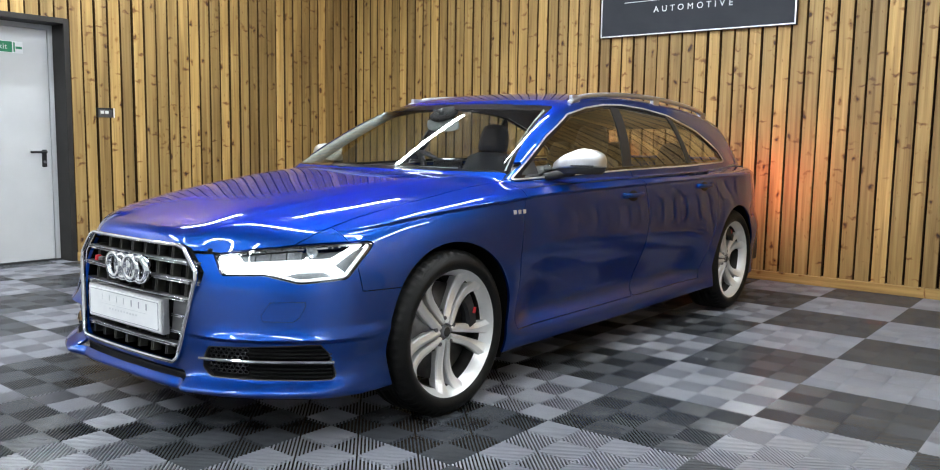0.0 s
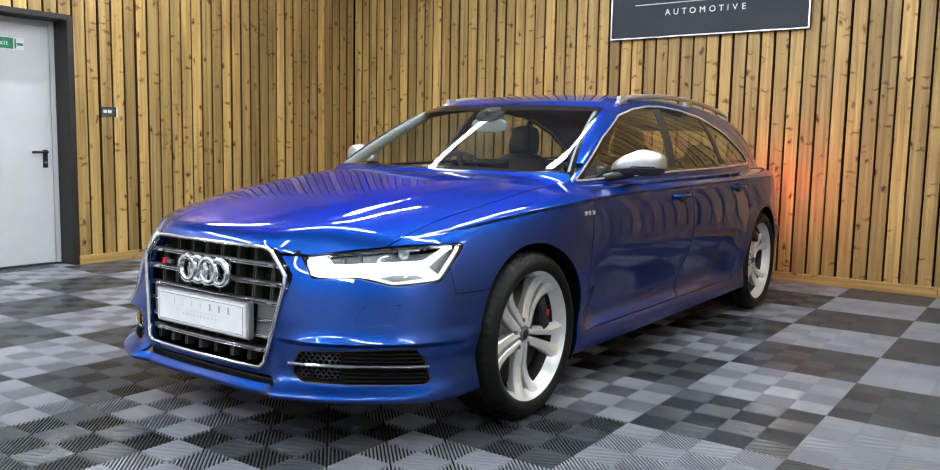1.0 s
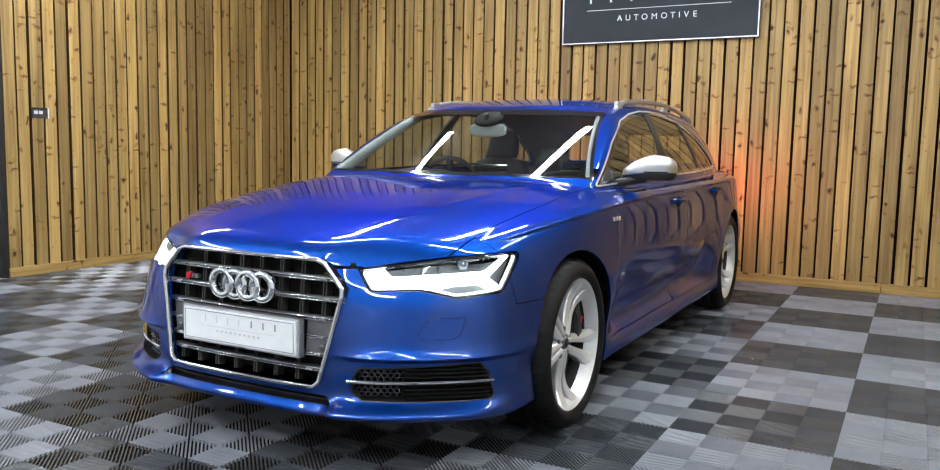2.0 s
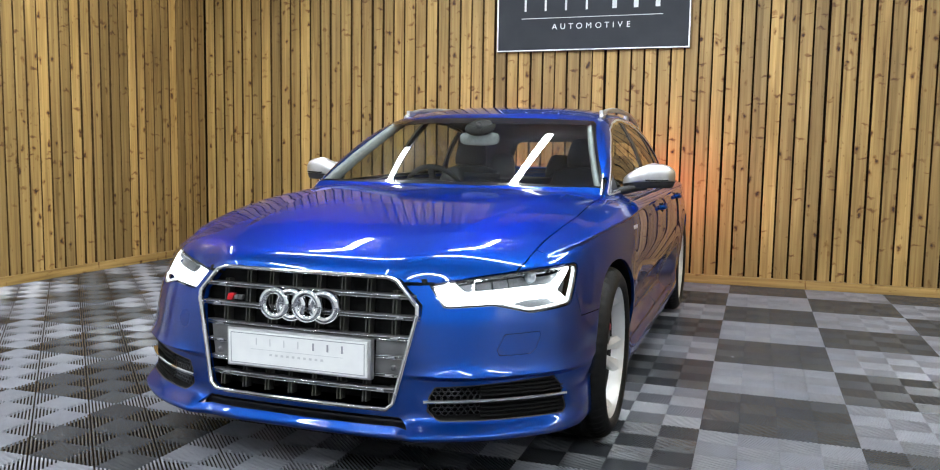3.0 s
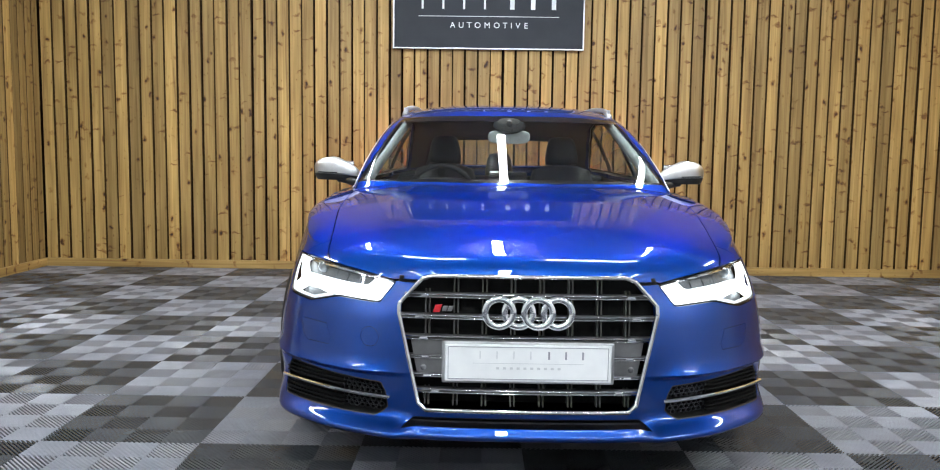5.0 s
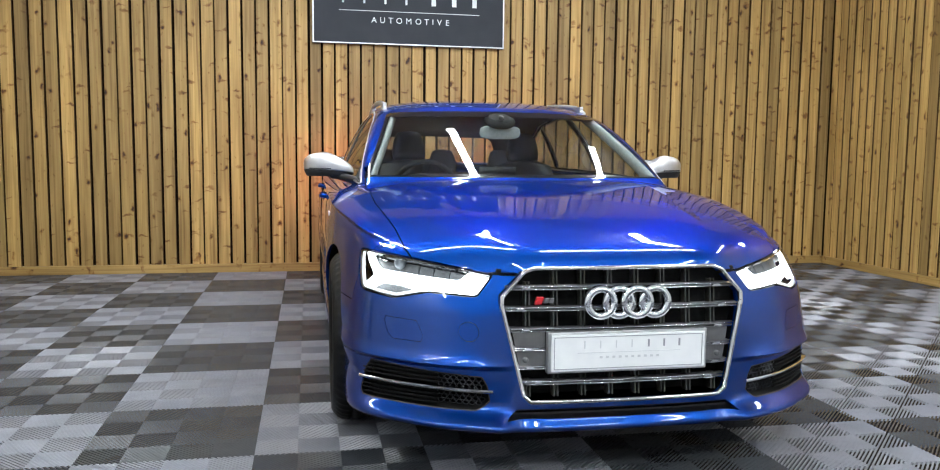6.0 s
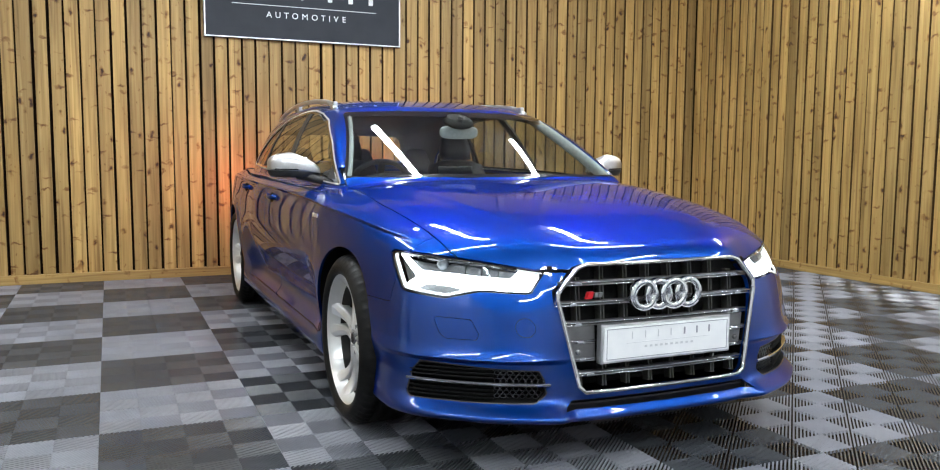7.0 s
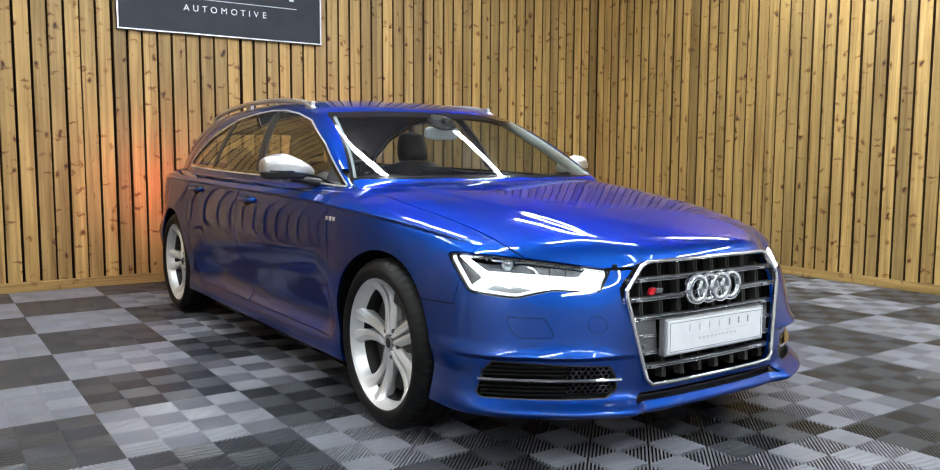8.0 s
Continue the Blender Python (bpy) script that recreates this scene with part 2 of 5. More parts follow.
def sweep(bm, path, section, closed=False, up=(0, 0, 1), scales=None):
    """Sweeps a closed 2D section (side, up) along a 3D path."""
    pts = [Vector(p) for p in path]
    n, rings = len(pts), []
    for i, p in enumerate(pts):
        a = pts[(i - 1) % n] if closed or i else pts[i]
        b = pts[(i + 1) % n] if closed or i < n - 1 else pts[i]
        t = (b - a).normalized()
        side = t.cross(Vector(up)).normalized()
        u2 = side.cross(t).normalized()
        k = scales[i] if scales else 1.0
        rings.append([bm.verts.new(p + side * (s * k) + u2 * (w * k)) for s, w in section])
    m = len(section)
    for i in range(n if closed else n - 1):
        p, q = rings[i], rings[(i + 1) % n]
        for j in range(m):
            bm.faces.new((p[j], p[(j + 1) % m], q[(j + 1) % m], q[j]))
    if not closed:
        bm.faces.new(rings[0])
        bm.faces.new(rings[-1])
    bmesh.ops.recalc_face_normals(bm, faces=bm.faces)
    return bm


def circle(r, n=10, ry=None):
    return [(r * math.cos(2 * math.pi * k / n), (ry or r) * math.sin(2 * math.pi * k / n)) for k in range(n)]


def empty(name, at=(0, 0, 0), **tags):
    ob = new(name)
    ob.location = at
    ob.empty_display_size = 0.1
    return tagged(ob, **tags)


def chain(pts, n=8):
    """A smooth line through points (Catmull-Rom)."""
    P = [Vector(p) for p in pts]
    P = [2 * P[0] - P[1]] + P + [2 * P[-1] - P[-2]]
    out = []
    for i in range(1, len(P) - 2):
        for k in range(n):
            t = k / n
            a, b, c, d = P[i - 1:i + 3]
            out.append(0.5 * (2 * b + (c - a) * t + (2 * a - 5 * b + 4 * c - d) * t * t + (3 * b - a - 3 * c + d) * t ** 3))
    out.append(P[-2])
    return out


# ---- the hall ----
X0, X1, Y0, Y1 = -4.2, 4.2, -6.6, 4.29
DOOR_Y = (0.02, 0.965)
DOOR_TOP = 2.07
T = 0.25


def wall_box(name, lo, hi, mat, label):
    ob = mesh_object(name, boxed(lo, hi), mat, None, label, False)
    return tagged(ob, category="wall", kind="structure")


back_wall = wall_box("wall_north", (X0 - 0.6, Y1 + 0.045, 0), (X1 + 0.6, Y1 + 0.045 + T, CEIL), BACKING, "back wall clad in upright knotty pine boards over black")
BAY = -0.25
right_wall = wall_box("wall_east", (X1 + 0.045, BAY, 0), (X1 + 0.045 + T, Y1 + 0.045, CEIL), BACKING, "side wall clad in upright knotty pine boards over black")
# unseen walls closing the front, kept pale to bounce fill onto the car
wall_box("wall_southeast", (X1 + 0.045, Y0, 0), (X1 + 0.045 + T, BAY, CEIL), PLASTER, "unseen plain grey side wall, added pale to reflect fill light")
wall_box("wall_southwest", (X0 - 0.045 - T, Y0, 0), (X0 - 0.045, BAY, CEIL), PLASTER, "unseen plain grey side wall, added pale to reflect fill light")
wall_box("wall_south", (X0 - 0.6, Y0 - T, 0), (X1 + 0.6, Y0, CEIL), PLASTER, "unseen plain grey wall facing the parked car, pale to reflect fill light")
bm = bmesh.new()
box(bm, (X0 - 0.045 - T, DOOR_Y[1], 0), (X0 - 0.045, Y1 + 0.045, CEIL))
box(bm, (X0 - 0.045 - T, BAY, 0), (X0 - 0.045, DOOR_Y[0], CEIL))
box(bm, (X0 - 0.045 - T, DOOR_Y[0], DOOR_TOP), (X0 - 0.045, DOOR_Y[1], CEIL))
left_wall = tagged(mesh_object("wall_west", bm, BACKING, None, "side wall with pine boards and a white door", False), category="wall", kind="structure")
tagged(mesh_object("ceiling", boxed((X0 - 0.6, Y0 - T, CEIL), (X1 + 0.6, Y1 + T, CEIL + 0.2)), CEILING, None, "grey painted ceiling with tube lights", False), category="ceiling", kind="structure")
tagged(mesh_object("floor", boxed((X0 - 0.6, Y0 - T, -0.3), (X1 + 0.6, Y1 + T, -0.0119)), BACKING, None, "black base below the ribbed floor tiles", False), category="floor", kind="structure")


# tube lights under the ceiling, the added fill ones included
def tube_light(name, a, b):
    a, b = Vector(a), Vector(b)
    lamp = empty(name, (a + b) / 2, label="long white tube light under the ceiling, outermost ones added as fill", category="light", group="ceiling tube lights")
    half = (b - a) / 2
    m = half.to_track_quat("X", "Z").to_matrix().to_4x4()
    L = half.length
    part("housing", boxed((-L, -0.052, 0.012), (L, 0.052, 0.06), 0.006, m), SATIN, lamp)
    bm = bmesh.new()
    sweep(bm, [m @ Vector((-L, 0, 0)), m @ Vector((L, 0, 0))], circle(0.046, 12, 0.02))
    part("tube", bm, TUBE, lamp, "glowing white tube", True)
    return lamp


for a, b in LIGHTS:
    tube_light("tube_light", a, b)


# ---- the car: curves and the implicit form of its skin ----
def curve(*pairs):
    """A smooth monotone curve through (u, v) pairs, for arrays."""
    u, v = np.array(pairs, float).T
    h = np.diff(u)
    d = np.diff(v) / h
    g = np.zeros_like(v)
    same = d[1:] * d[:-1] > 0
    w1, w2 = 2 * h[1:] + h[:-1], h[1:] + 2 * h[:-1]
    with np.errstate(divide="ignore", invalid="ignore"):
        inner = (w1 + w2) / (w1 / d[:-1] + w2 / d[1:])
    g[1:-1] = np.where(same, inner, 0)
    g[0], g[-1] = d[0], d[-1]

    def at(x):
        x = np.clip(x, u[0], u[-1])
        i = np.clip(np.searchsorted(u, x) - 1, 0, len(h) - 1)
        s = (x - u[i]) / h[i]
        return (v[i] * (1 + 2 * s) * (1 - s) ** 2 + g[i] * h[i] * s * (1 - s) ** 2
                + v[i + 1] * s * s * (3 - 2 * s) + g[i + 1] * h[i] * s * s * (s - 1))
    return at


def fair(width, *pairs):
    """A curve through pairs, faired over a width so that reflections run evenly."""
    f = curve(*pairs)
    a, b = pairs[0][0], pairs[-1][0]
    lo, hi = (pairs[1][1] - pairs[0][1]) / (pairs[1][0] - a), (pairs[-1][1] - pairs[-2][1]) / (b - pairs[-2][0])
    u = np.arange(a, b + width / 4, width / 4)
    k = np.linspace(-2.5, 2.5, 41)
    w = np.exp(-k * k / 2)
    g = u[:, None] + k * width
    v = f(g) + lo * np.minimum(g - a, 0) + hi * np.maximum(g - b, 0)
    return curve(*zip(u, (v * w).sum(1) / w.sum()))


def step(a, b, x):
    s = np.clip((x - a) / (b - a), 0, 1)
    return s * s * (3 - 2 * s)


def smax(a, b, r):
    h = np.maximum(r - np.abs(a - b), 0) / r
    return np.maximum(a, b) + h * h * h * r / 6


def smin(a, b, r):
    return -smax(-a, -b, r)


plan_w = fair(0.11, (-1.0, 0.80), (-0.7, 0.845), (-0.5, 0.872), (-0.3, 0.89), (0, 0.908), (0.5, 0.918), (1.5, 0.922), (2.6, 0.92), (2.95, 0.912), (3.2, 0.892), (3.4, 0.85), (3.6, 0.78), (3.8, 0.67), (3.9, 0.58))
side_prof = fair(0.02, (0.15, -0.05), (0.20, -0.022), (0.26, -0.016), (0.30, -0.034), (0.36, -0.026), (0.48, -0.006), (0.6, 0.0), (0.7, -0.004), (0.78, -0.01), (0.85, -0.02), (1.1, -0.05))
crease_z = curve((-0.7, 0.725), (-0.5, 0.757), (-0.3, 0.785), (0, 0.822), (0.25, 0.842), (0.45, 0.854), (0.65, 0.864), (1.13, 0.874), (1.5, 0.88), (2.9, 0.898), (3.7, 0.9))
door_tuck = fair(0.02, (0.15, 0.0), (0.25, 0.0), (0.28, -0.025), (0.32, -0.062), (0.36, -0.069), (0.42, -0.058), (0.5, -0.033), (0.58, -0.012), (0.68, 0.0), (0.8, 0.0))
front_pinch = fair(0.04, (0.2, 0.0), (0.42, 0.0), (0.56, -0.045), (0.66, -0.092), (0.74, -0.142), (0.8, -0.185))
nose_y = fair(0.03, (0, -0.878), (0.2, -0.876), (0.33, -0.866), (0.43, -0.841), (0.6, -0.765), (0.72, -0.672), (0.82, -0.572), (0.88, -0.46), (0.95, -0.28), (1.0, -0.1))
nose_lean = curve((0.15, 0.05), (0.2, 0.012), (0.3, 0.0), (0.45, 0.004), (0.55, 0.022), (0.62, 0.05), (0.67, 0.078), (0.75, 0.125), (0.9, 0.3))
top_z = fair(0.035, (-0.96, 0.60), (-0.91, 0.685), (-0.88, 0.717), (-0.84, 0.739), (-0.79, 0.758), (-0.7, 0.786), (-0.6, 0.812), (-0.45, 0.842), (-0.3, 0.866), (0, 0.907), (0.3, 0.941), (0.55, 0.957), (1.0, 0.965), (2.5, 0.98), (3.3, 0.985), (3.7, 0.96))
top_drop = curve((-0.9, 0.13), (-0.7, 0.095), (-0.55, 0.076), (-0.3, 0.05), (0, 0.036), (0.4, 0.03), (3.7, 0.03))
bulge_x = curve((-0.85, 0.36), (-0.3, 0.46), (0.45, 0.6))
roof_z = fair(0.08, (0.9, 1.258), (1.05, 1.299), (1.15, 1.322), (1.275, 1.346), (1.6, 1.381), (2.0, 1.394), (2.4, 1.388), (2.9, 1.352), (3.3, 1.295), (3.6, 1.22), (3.9, 1.10))
glass_x = fair(0.03, (0.85, 0.83), (0.93, 0.805), (1.05, 0.762), (1.15, 0.715), (1.25, 0.655), (1.32, 0.60), (1.4, 0.52))
cabin_taper = fair(0.1, (0.5, -0.048), (0.9, -0.03), (1.2, -0.014), (1.6, -0.003), (1.8, 0.0), (2.4, -0.014), (3.0, -0.055), (3.4, -0.115), (3.8, -0.2))


SCREEN_BOW = 0.34


def body_field(x, y, z):
    x = np.abs(x)
    r_f = np.sqrt(y ** 2 + (z - 0.343) ** 2)
    r_r = np.sqrt((y - 2.912) ** 2 + (z - 0.343) ** 2)
    lip = 0.006 * np.exp(-((r_f - 0.355) / 0.09) ** 2) + 0.008 * np.exp(-((r_r - 0.355) / 0.07) ** 2)
    ahead = np.clip((0.35 - y) / 1.1, 0, 1) ** 1.6
    sill = step(0.28, 0.45, y) * step(2.62, 2.45, y)
    low = np.where(z < 0.33, side_prof(z) * sill + np.minimum(side_prof(np.full_like(z, 0.33)), 0) * (1 - sill), side_prof(z))
    low = low + door_tuck(z) * step(0.36, 0.62, y) * step(2.5, 2.1, y)
    zc = crease_z(y)
    fold = -1.05 * np.maximum(z - zc, 0) * step(-0.6, -0.1, y)
    undercut = 0.010 * step(zc + 0.001, zc - 0.014, z) * np.exp(-np.maximum(zc - 0.012 - z, 0) / 0.05) * step(-0.6, -0.25, y) * step(3.4, 2.6, y) * step(0.6, 0.7, x)
    flare = 0.022 * step(0.45, 0.405, z) * step(-0.25, -0.5, y) * (1 - 0.6 * np.exp(-((z - 0.32) / 0.05) ** 2))
    haunch = 0.035 * step(3.15, 3.4, y) * step(0.66, 0.5, z)
    w = plan_w(y) + haunch + low + lip + fold + flare + front_pinch(z) * ahead
    side = (x - w) * 0.95
    brow = 0.034 * np.exp(-np.maximum(z - 0.402, 0) / 0.036) * step(0.384, 0.402, z) * step(0.34, 0.56, x) * step(0.95, 0.82, x)
    wing = 0.060 * np.exp(-((z - 0.222) / 0.030) ** 2) * step(0.33, 0.42, x)
    blade = 0.022 * np.exp(-((z - 0.205) / 0.022) ** 2)
    nose = nose_y(x) + nose_lean(z) * (0.45 + 0.55 * step(0.26, 0.5, x)) - brow - wing - blade - y
    wide = np.where(step(-0.65, -0.35, y) > 0, np.maximum(x - 0.70, 0), 0) * step(-0.65, -0.35, y)
    t = top_z(y) - top_drop(y) * ((x - wide) / 0.68) ** 3.7 - 0.22 * wide + 0.0032 * step(0.025, -0.025, x - bulge_x(y)) * step(-0.74, -0.45, y) * step(0.6, 0.3, y)
    top = (z - t) * 0.95
    rear = y - (3.86 - 0.05 * np.abs(z - 0.6) - 0.10 * x * x)
    f = smax(side, top, 0.085 - 0.05 * step(-0.55, -0.2, y)) + undercut
    f = smax(f, nose, 0.085)
    f = smax(f, rear, 0.12)
    return smax(f, 0.19 - z, 0.02)


def cabin_field(x, y, z):
    x = np.abs(x)
    screen = ((0.365 + (z - 0.95) * (1.55 + 1.25 * (z - 0.95)) + SCREEN_BOW * x * x) - y) / 2.2
    roof = (z - roof_z(y) + 0.042 * (x / 0.568) ** 3) * 0.97
    side = (x - glass_x(z) - cabin_taper(y)) * 0.9
    hatch = (y - (3.42 + (1.27 - z) * 0.95 - 0.15 * x * x)) * 0.7
    f = smax(screen, side, 0.075)
    f = smax(f, roof, 0.02 + 0.03 * step(0.4, 0.52, x))
    f = smax(f, hatch, 0.08)
    return smax(f, 0.85 - z, 0.02)


def skin_field(x, y, z):
    return smin(body_field(x, y, z), cabin_field(x, y, z), 0.012)


class Sheet:
    """A triangle sheet: points, normals, triangles."""

    def __init__(self, v, n, t):
        self.v, self.n, self.t = v, n, t


def shell(field, xs, ys, zs):
    """The zero surface of a field on a grid (surface nets, then pulled onto the surface)."""
    gx, gy, gz = np.meshgrid(xs, ys, zs, indexing="ij")
    val = field(gx, gy, gz)
    ins = val < 0
    shape = tuple(s - 1 for s in val.shape)
    total, count = np.zeros(shape + (3,)), np.zeros(shape)
    grid = (xs, ys, zs)
    for ax in range(3):
        others = [a for a in range(3) if a != ax]
        for d0 in (0, 1):
            for d1 in (0, 1):
                lo = [slice(0, s) for s in shape]
                lo[others[0]] = slice(d0, d0 + shape[others[0]])
                lo[others[1]] = slice(d1, d1 + shape[others[1]])
                hi = list(lo)
                lo[ax], hi[ax] = slice(0, shape[ax]), slice(1, shape[ax] + 1)
                a, b = val[tuple(lo)], val[tuple(hi)]
                cross = (a < 0) != (b < 0)
                s = np.where(cross, a / np.where(cross, a - b, 1), 0)
                for c, arr in enumerate((gx, gy, gz)):
                    p, q = arr[tuple(lo)], arr[tuple(hi)]
                    total[..., c] += np.where(cross, p + (q - p) * s, 0)
                count += cross
    act = count > 0
    idx = np.full(shape, -1)
    idx[act] = np.arange(act.sum())
    v = total[act] / count[act][:, None]
    quads = []
    for ax in range(3):
        o1, o2 = (ax + 1) % 3, (ax + 2) % 3
        lo, hi = [slice(None)] * 3, [slice(None)] * 3
        lo[ax], hi[ax] = slice(0, -1), slice(1, None)
        for o in (o1, o2):
            lo[o] = hi[o] = slice(1, -1)
        a, b = ins[tuple(lo)], ins[tuple(hi)]

        def cell(s1, s2):
            c = [slice(None)] * 3
            c[o1] = slice(1, None) if s1 else slice(0, -1)
            c[o2] = slice(1, None) if s2 else slice(0, -1)
            return idx[tuple(c)]
        q = np.stack([cell(0, 0), cell(1, 0), cell(1, 1), cell(0, 1)], -1)
        quads.append(q[a & ~b])
        quads.append(q[~a & b][:, ::-1])
    q = np.concatenate(quads)
    q = q[(q >= 0).all(1)]
    for _ in range(4):
        g, f0 = gradient(field, v)
        v = v - g * (f0 / np.maximum((g * g).sum(1), 1e-6))[:, None]
    n, _ = gradient(field, v)
    n /= np.linalg.norm(n, axis=1)[:, None]
    return Sheet(v, n, np.concatenate([q[:, [0, 1, 2]], q[:, [0, 2, 3]]]))


def gradient(field, v, e=6e-4):
    x, y, z = v.T
    g = np.stack([field(x + e, y, z) - field(x - e, y, z), field(x, y + e, z) - field(x, y - e, z), field(x, y, z + e) - field(x, y, z - e)], 1) / (2 * e)
    return g, field(x, y, z)


def compact(v, n, t):
    used = np.unique(t)
    back = np.full(len(v), -1)
    back[used] = np.arange(len(used))
    return Sheet(v[used], n[used], back[t] if len(t) else t.reshape(0, 3))


def cut(s, f):
    """Cuts a sheet along f = 0. Returns what has f < 0 and what has f > 0."""
    f = np.where(np.abs(f) < 1e-7, 1e-7, f)
    ft = f[s.t]
    neg, pos = (ft < 0).all(1), (ft > 0).all(1)
    v, n, made = list(s.v), list(s.n), {}

    def mid(a, b):
        key = (a, b) if a < b else (b, a)
        if key not in made:
            k = f[a] / (f[a] - f[b])
            m = s.n[a] + (s.n[b] - s.n[a]) * k
            made[key] = len(v)
            v.append(s.v[a] + (s.v[b] - s.v[a]) * k)
            n.append(m / max(np.linalg.norm(m), 1e-9))
        return made[key]

    tn, tp = [], []
    for tri in s.t[~(neg | pos)]:
        for want, out in ((-1, tn), (1, tp)):
            poly = []
            for i in range(3):
                a, b = int(tri[i]), int(tri[(i + 1) % 3])
                if f[a] * want > 0:
                    poly.append(a)
                if f[a] * f[b] < 0:
                    poly.append(mid(a, b))
            out += [(poly[0], poly[i], poly[i + 1]) for i in range(1, len(poly) - 1)]
    v, n = np.array(v), np.array(n)

    def whole(mask, extra):
        t = s.t[mask]
        return compact(v, n, np.concatenate([t, np.array(extra, int).reshape(-1, 3)]).astype(int))
    return whole(neg, tn), whole(pos, tp)


def outline(points):
    """Signed distance to a closed 2D outline, negative inside."""
    P = np.array(points, float)
    Q = np.roll(P, -1, 0)

    def at(u, w):
        best, inside = np.full(u.shape, 1e9), np.zeros(u.shape, bool)
        for (ax, ay), (bx, by) in zip(P, Q):
            ex, ey = bx - ax, by - ay
            k = np.clip(((u - ax) * ex + (w - ay) * ey) / (ex * ex + ey * ey), 0, 1)
            best = np.minimum(best, np.hypot(u - ax - k * ex, w - ay - k * ey))
            hit = (ay > w) != (by > w)
            with np.errstate(divide="ignore", invalid="ignore"):
                inside ^= hit & (u < (bx - ax) * (w - ay) / (by - ay) + ax)
        return np.where(inside, -best, best)
    return at


def carve(s, f, gap=0.0):
    """Cuts a piece (f < 0) out of a sheet, leaving a joint of that width."""
    values = f(*s.v.T)
    piece, rest = cut(s, values + gap / 2)
    if gap and len(rest.t):
        _, rest = cut(rest, f(*rest.v.T) - gap / 2)
    return piece, rest


def mirrored(s):
    v, n = s.v * (-1, 1, 1), s.n * (-1, 1, 1)
    return Sheet(v, n, s.t[:, ::-1])


def both(s):
    """A half sheet and its mirror image, welded on the middle plane."""
    seam = np.abs(s.v[:, 0]) < 1e-5
    n = s.n.copy()
    n[seam, 0] = 0
    other = np.where(seam, np.arange(len(s.v)), 0)
    free = np.flatnonzero(~seam)
    other[free] = len(s.v) + np.arange(len(free))
    return Sheet(np.concatenate([s.v, s.v[free] * (-1, 1, 1)]), np.concatenate([n, n[free] * (-1, 1, 1)]),
                 np.concatenate([s.t, other[s.t][:, ::-1]]))


def sheet_part(name, s, mat, parent, label="", rim=0.012, offset=0.0):
    """A sheet as a mesh with folded-in edges of the given depth."""
    v, n, t = s.v + s.n * offset, s.n, s.t
    if rim:
        e = np.concatenate([t[:, [0, 1]], t[:, [1, 2]], t[:, [2, 0]]])
        key = {}
        for a, b in e.tolist():
            key[(a, b)] = key.get((a, b), 0) + 1
        open_edges = [(a, b) for (a, b) in key if (b, a) not in key and not (abs(v[a][0]) < 1e-5 and abs(v[b][0]) < 1e-5)]
        nv, nn, nt = [], [], []
        for a, b in open_edges:
            k = len(v) + len(nv)
            face = np.cross(v[b] - v[a], n[a])
            L = np.linalg.norm(face)
            if L < 1e-9:
                continue
            face = face / L
            nv += [v[a], v[b], v[b] - n[b] * rim, v[a] - n[a] * rim]
            nn += [face] * 4
            nt += [(k, k + 3, k + 2), (k, k + 2, k + 1)]
        if nv:
            v, n, t = np.concatenate([v, nv]), np.concatenate([n, nn]), np.concatenate([t, nt])
    me = bpy.data.meshes.new(name)
    me.from_pydata(v.tolist(), [], t.tolist())
    me.polygons.foreach_set("use_smooth", [True] * len(me.polygons))
    me.normals_split_custom_set_from_vertices(n.tolist())
    me.materials.append(mat)
    ob = new(name, me)
    ob.parent = parent
    if label:
        tagged(ob, label)
    return ob


def spaced(*runs):
    out = []
    for a, b, d in runs:
        out += list(np.arange(a, b - d / 2, d))
    return np.array(out + [runs[-1][1]])


car = empty("car", (0, 0, 0), label="glossy blue estate car with silver mirrors parked on grey ribbed tiles", category="car")
CELL = 0.0125
skin = shell(skin_field, spaced((-0.019, 0.97, 0.0115)), spaced((-1.06, -0.5, 0.009), (-0.5, 0.75, CELL), (0.75, 3.3, 0.022), (3.3, 4.0, 0.03)), spaced((0.15, 0.27, 0.008), (0.27, 0.36, CELL), (0.36, 0.45, 0.006), (0.45, 0.58, CELL), (0.58, 0.93, 0.007), (0.93, 1.45, CELL)))
_, skin = cut(skin, skin.v[:, 0] - 1e-6)
skin.v[np.abs(skin.v[:, 0]) < 2e-5, 0] = 0.0

# underside is left to the floor pan
_, skin = cut(skin, skin.v[:, 2] - 0.193)

# wheel openings
for hub in (0.0, 2.912):
    _, skin = carve(skin, lambda x, y, z: np.maximum(np.hypot(y - hub, z - 0.343) - 0.357, 0.55 - x))

lamp_shape = outline([(-0.129, 0.678), (-0.12, 0.682), (-0.043, 0.693), (0.057, 0.707), (0.159, 0.718), (0.261, 0.725), (0.364, 0.728), (0.415, 0.727), (0.427, 0.719), (0.42, 0.702), (0.358, 0.612), (0.345, 0.604), (0.20, 0.591), (0.185, 0.592), (0.08, 0.615), (0.06, 0.617), (-0.08, 0.611), (-0.094, 0.614)])
slant = lambda x, y: 0.8 * x + 0.6 * y
lamp_f = lambda x, y, z: np.maximum(lamp_shape(slant(x, y), z), y + 0.2)
intake_shape = outline([(-0.13, 0.366), (0.27, 0.384), (0.30, 0.35), (0.325, 0.27), (0.31, 0.256), (-0.12, 0.258), (-0.155, 0.285), (-0.148, 0.335)])
intake_f = lambda x, y, z: np.maximum(np.maximum(intake_shape(slant(x, y), z), y + 0.35), 0.2 - x)
GRILLE = [(-0.30, 0.708), (0.30, 0.708), (0.332, 0.697), (0.402, 0.62), (0.403, 0.59), (0.338, 0.312), (0.315, 0.292), (-0.315, 0.292)]
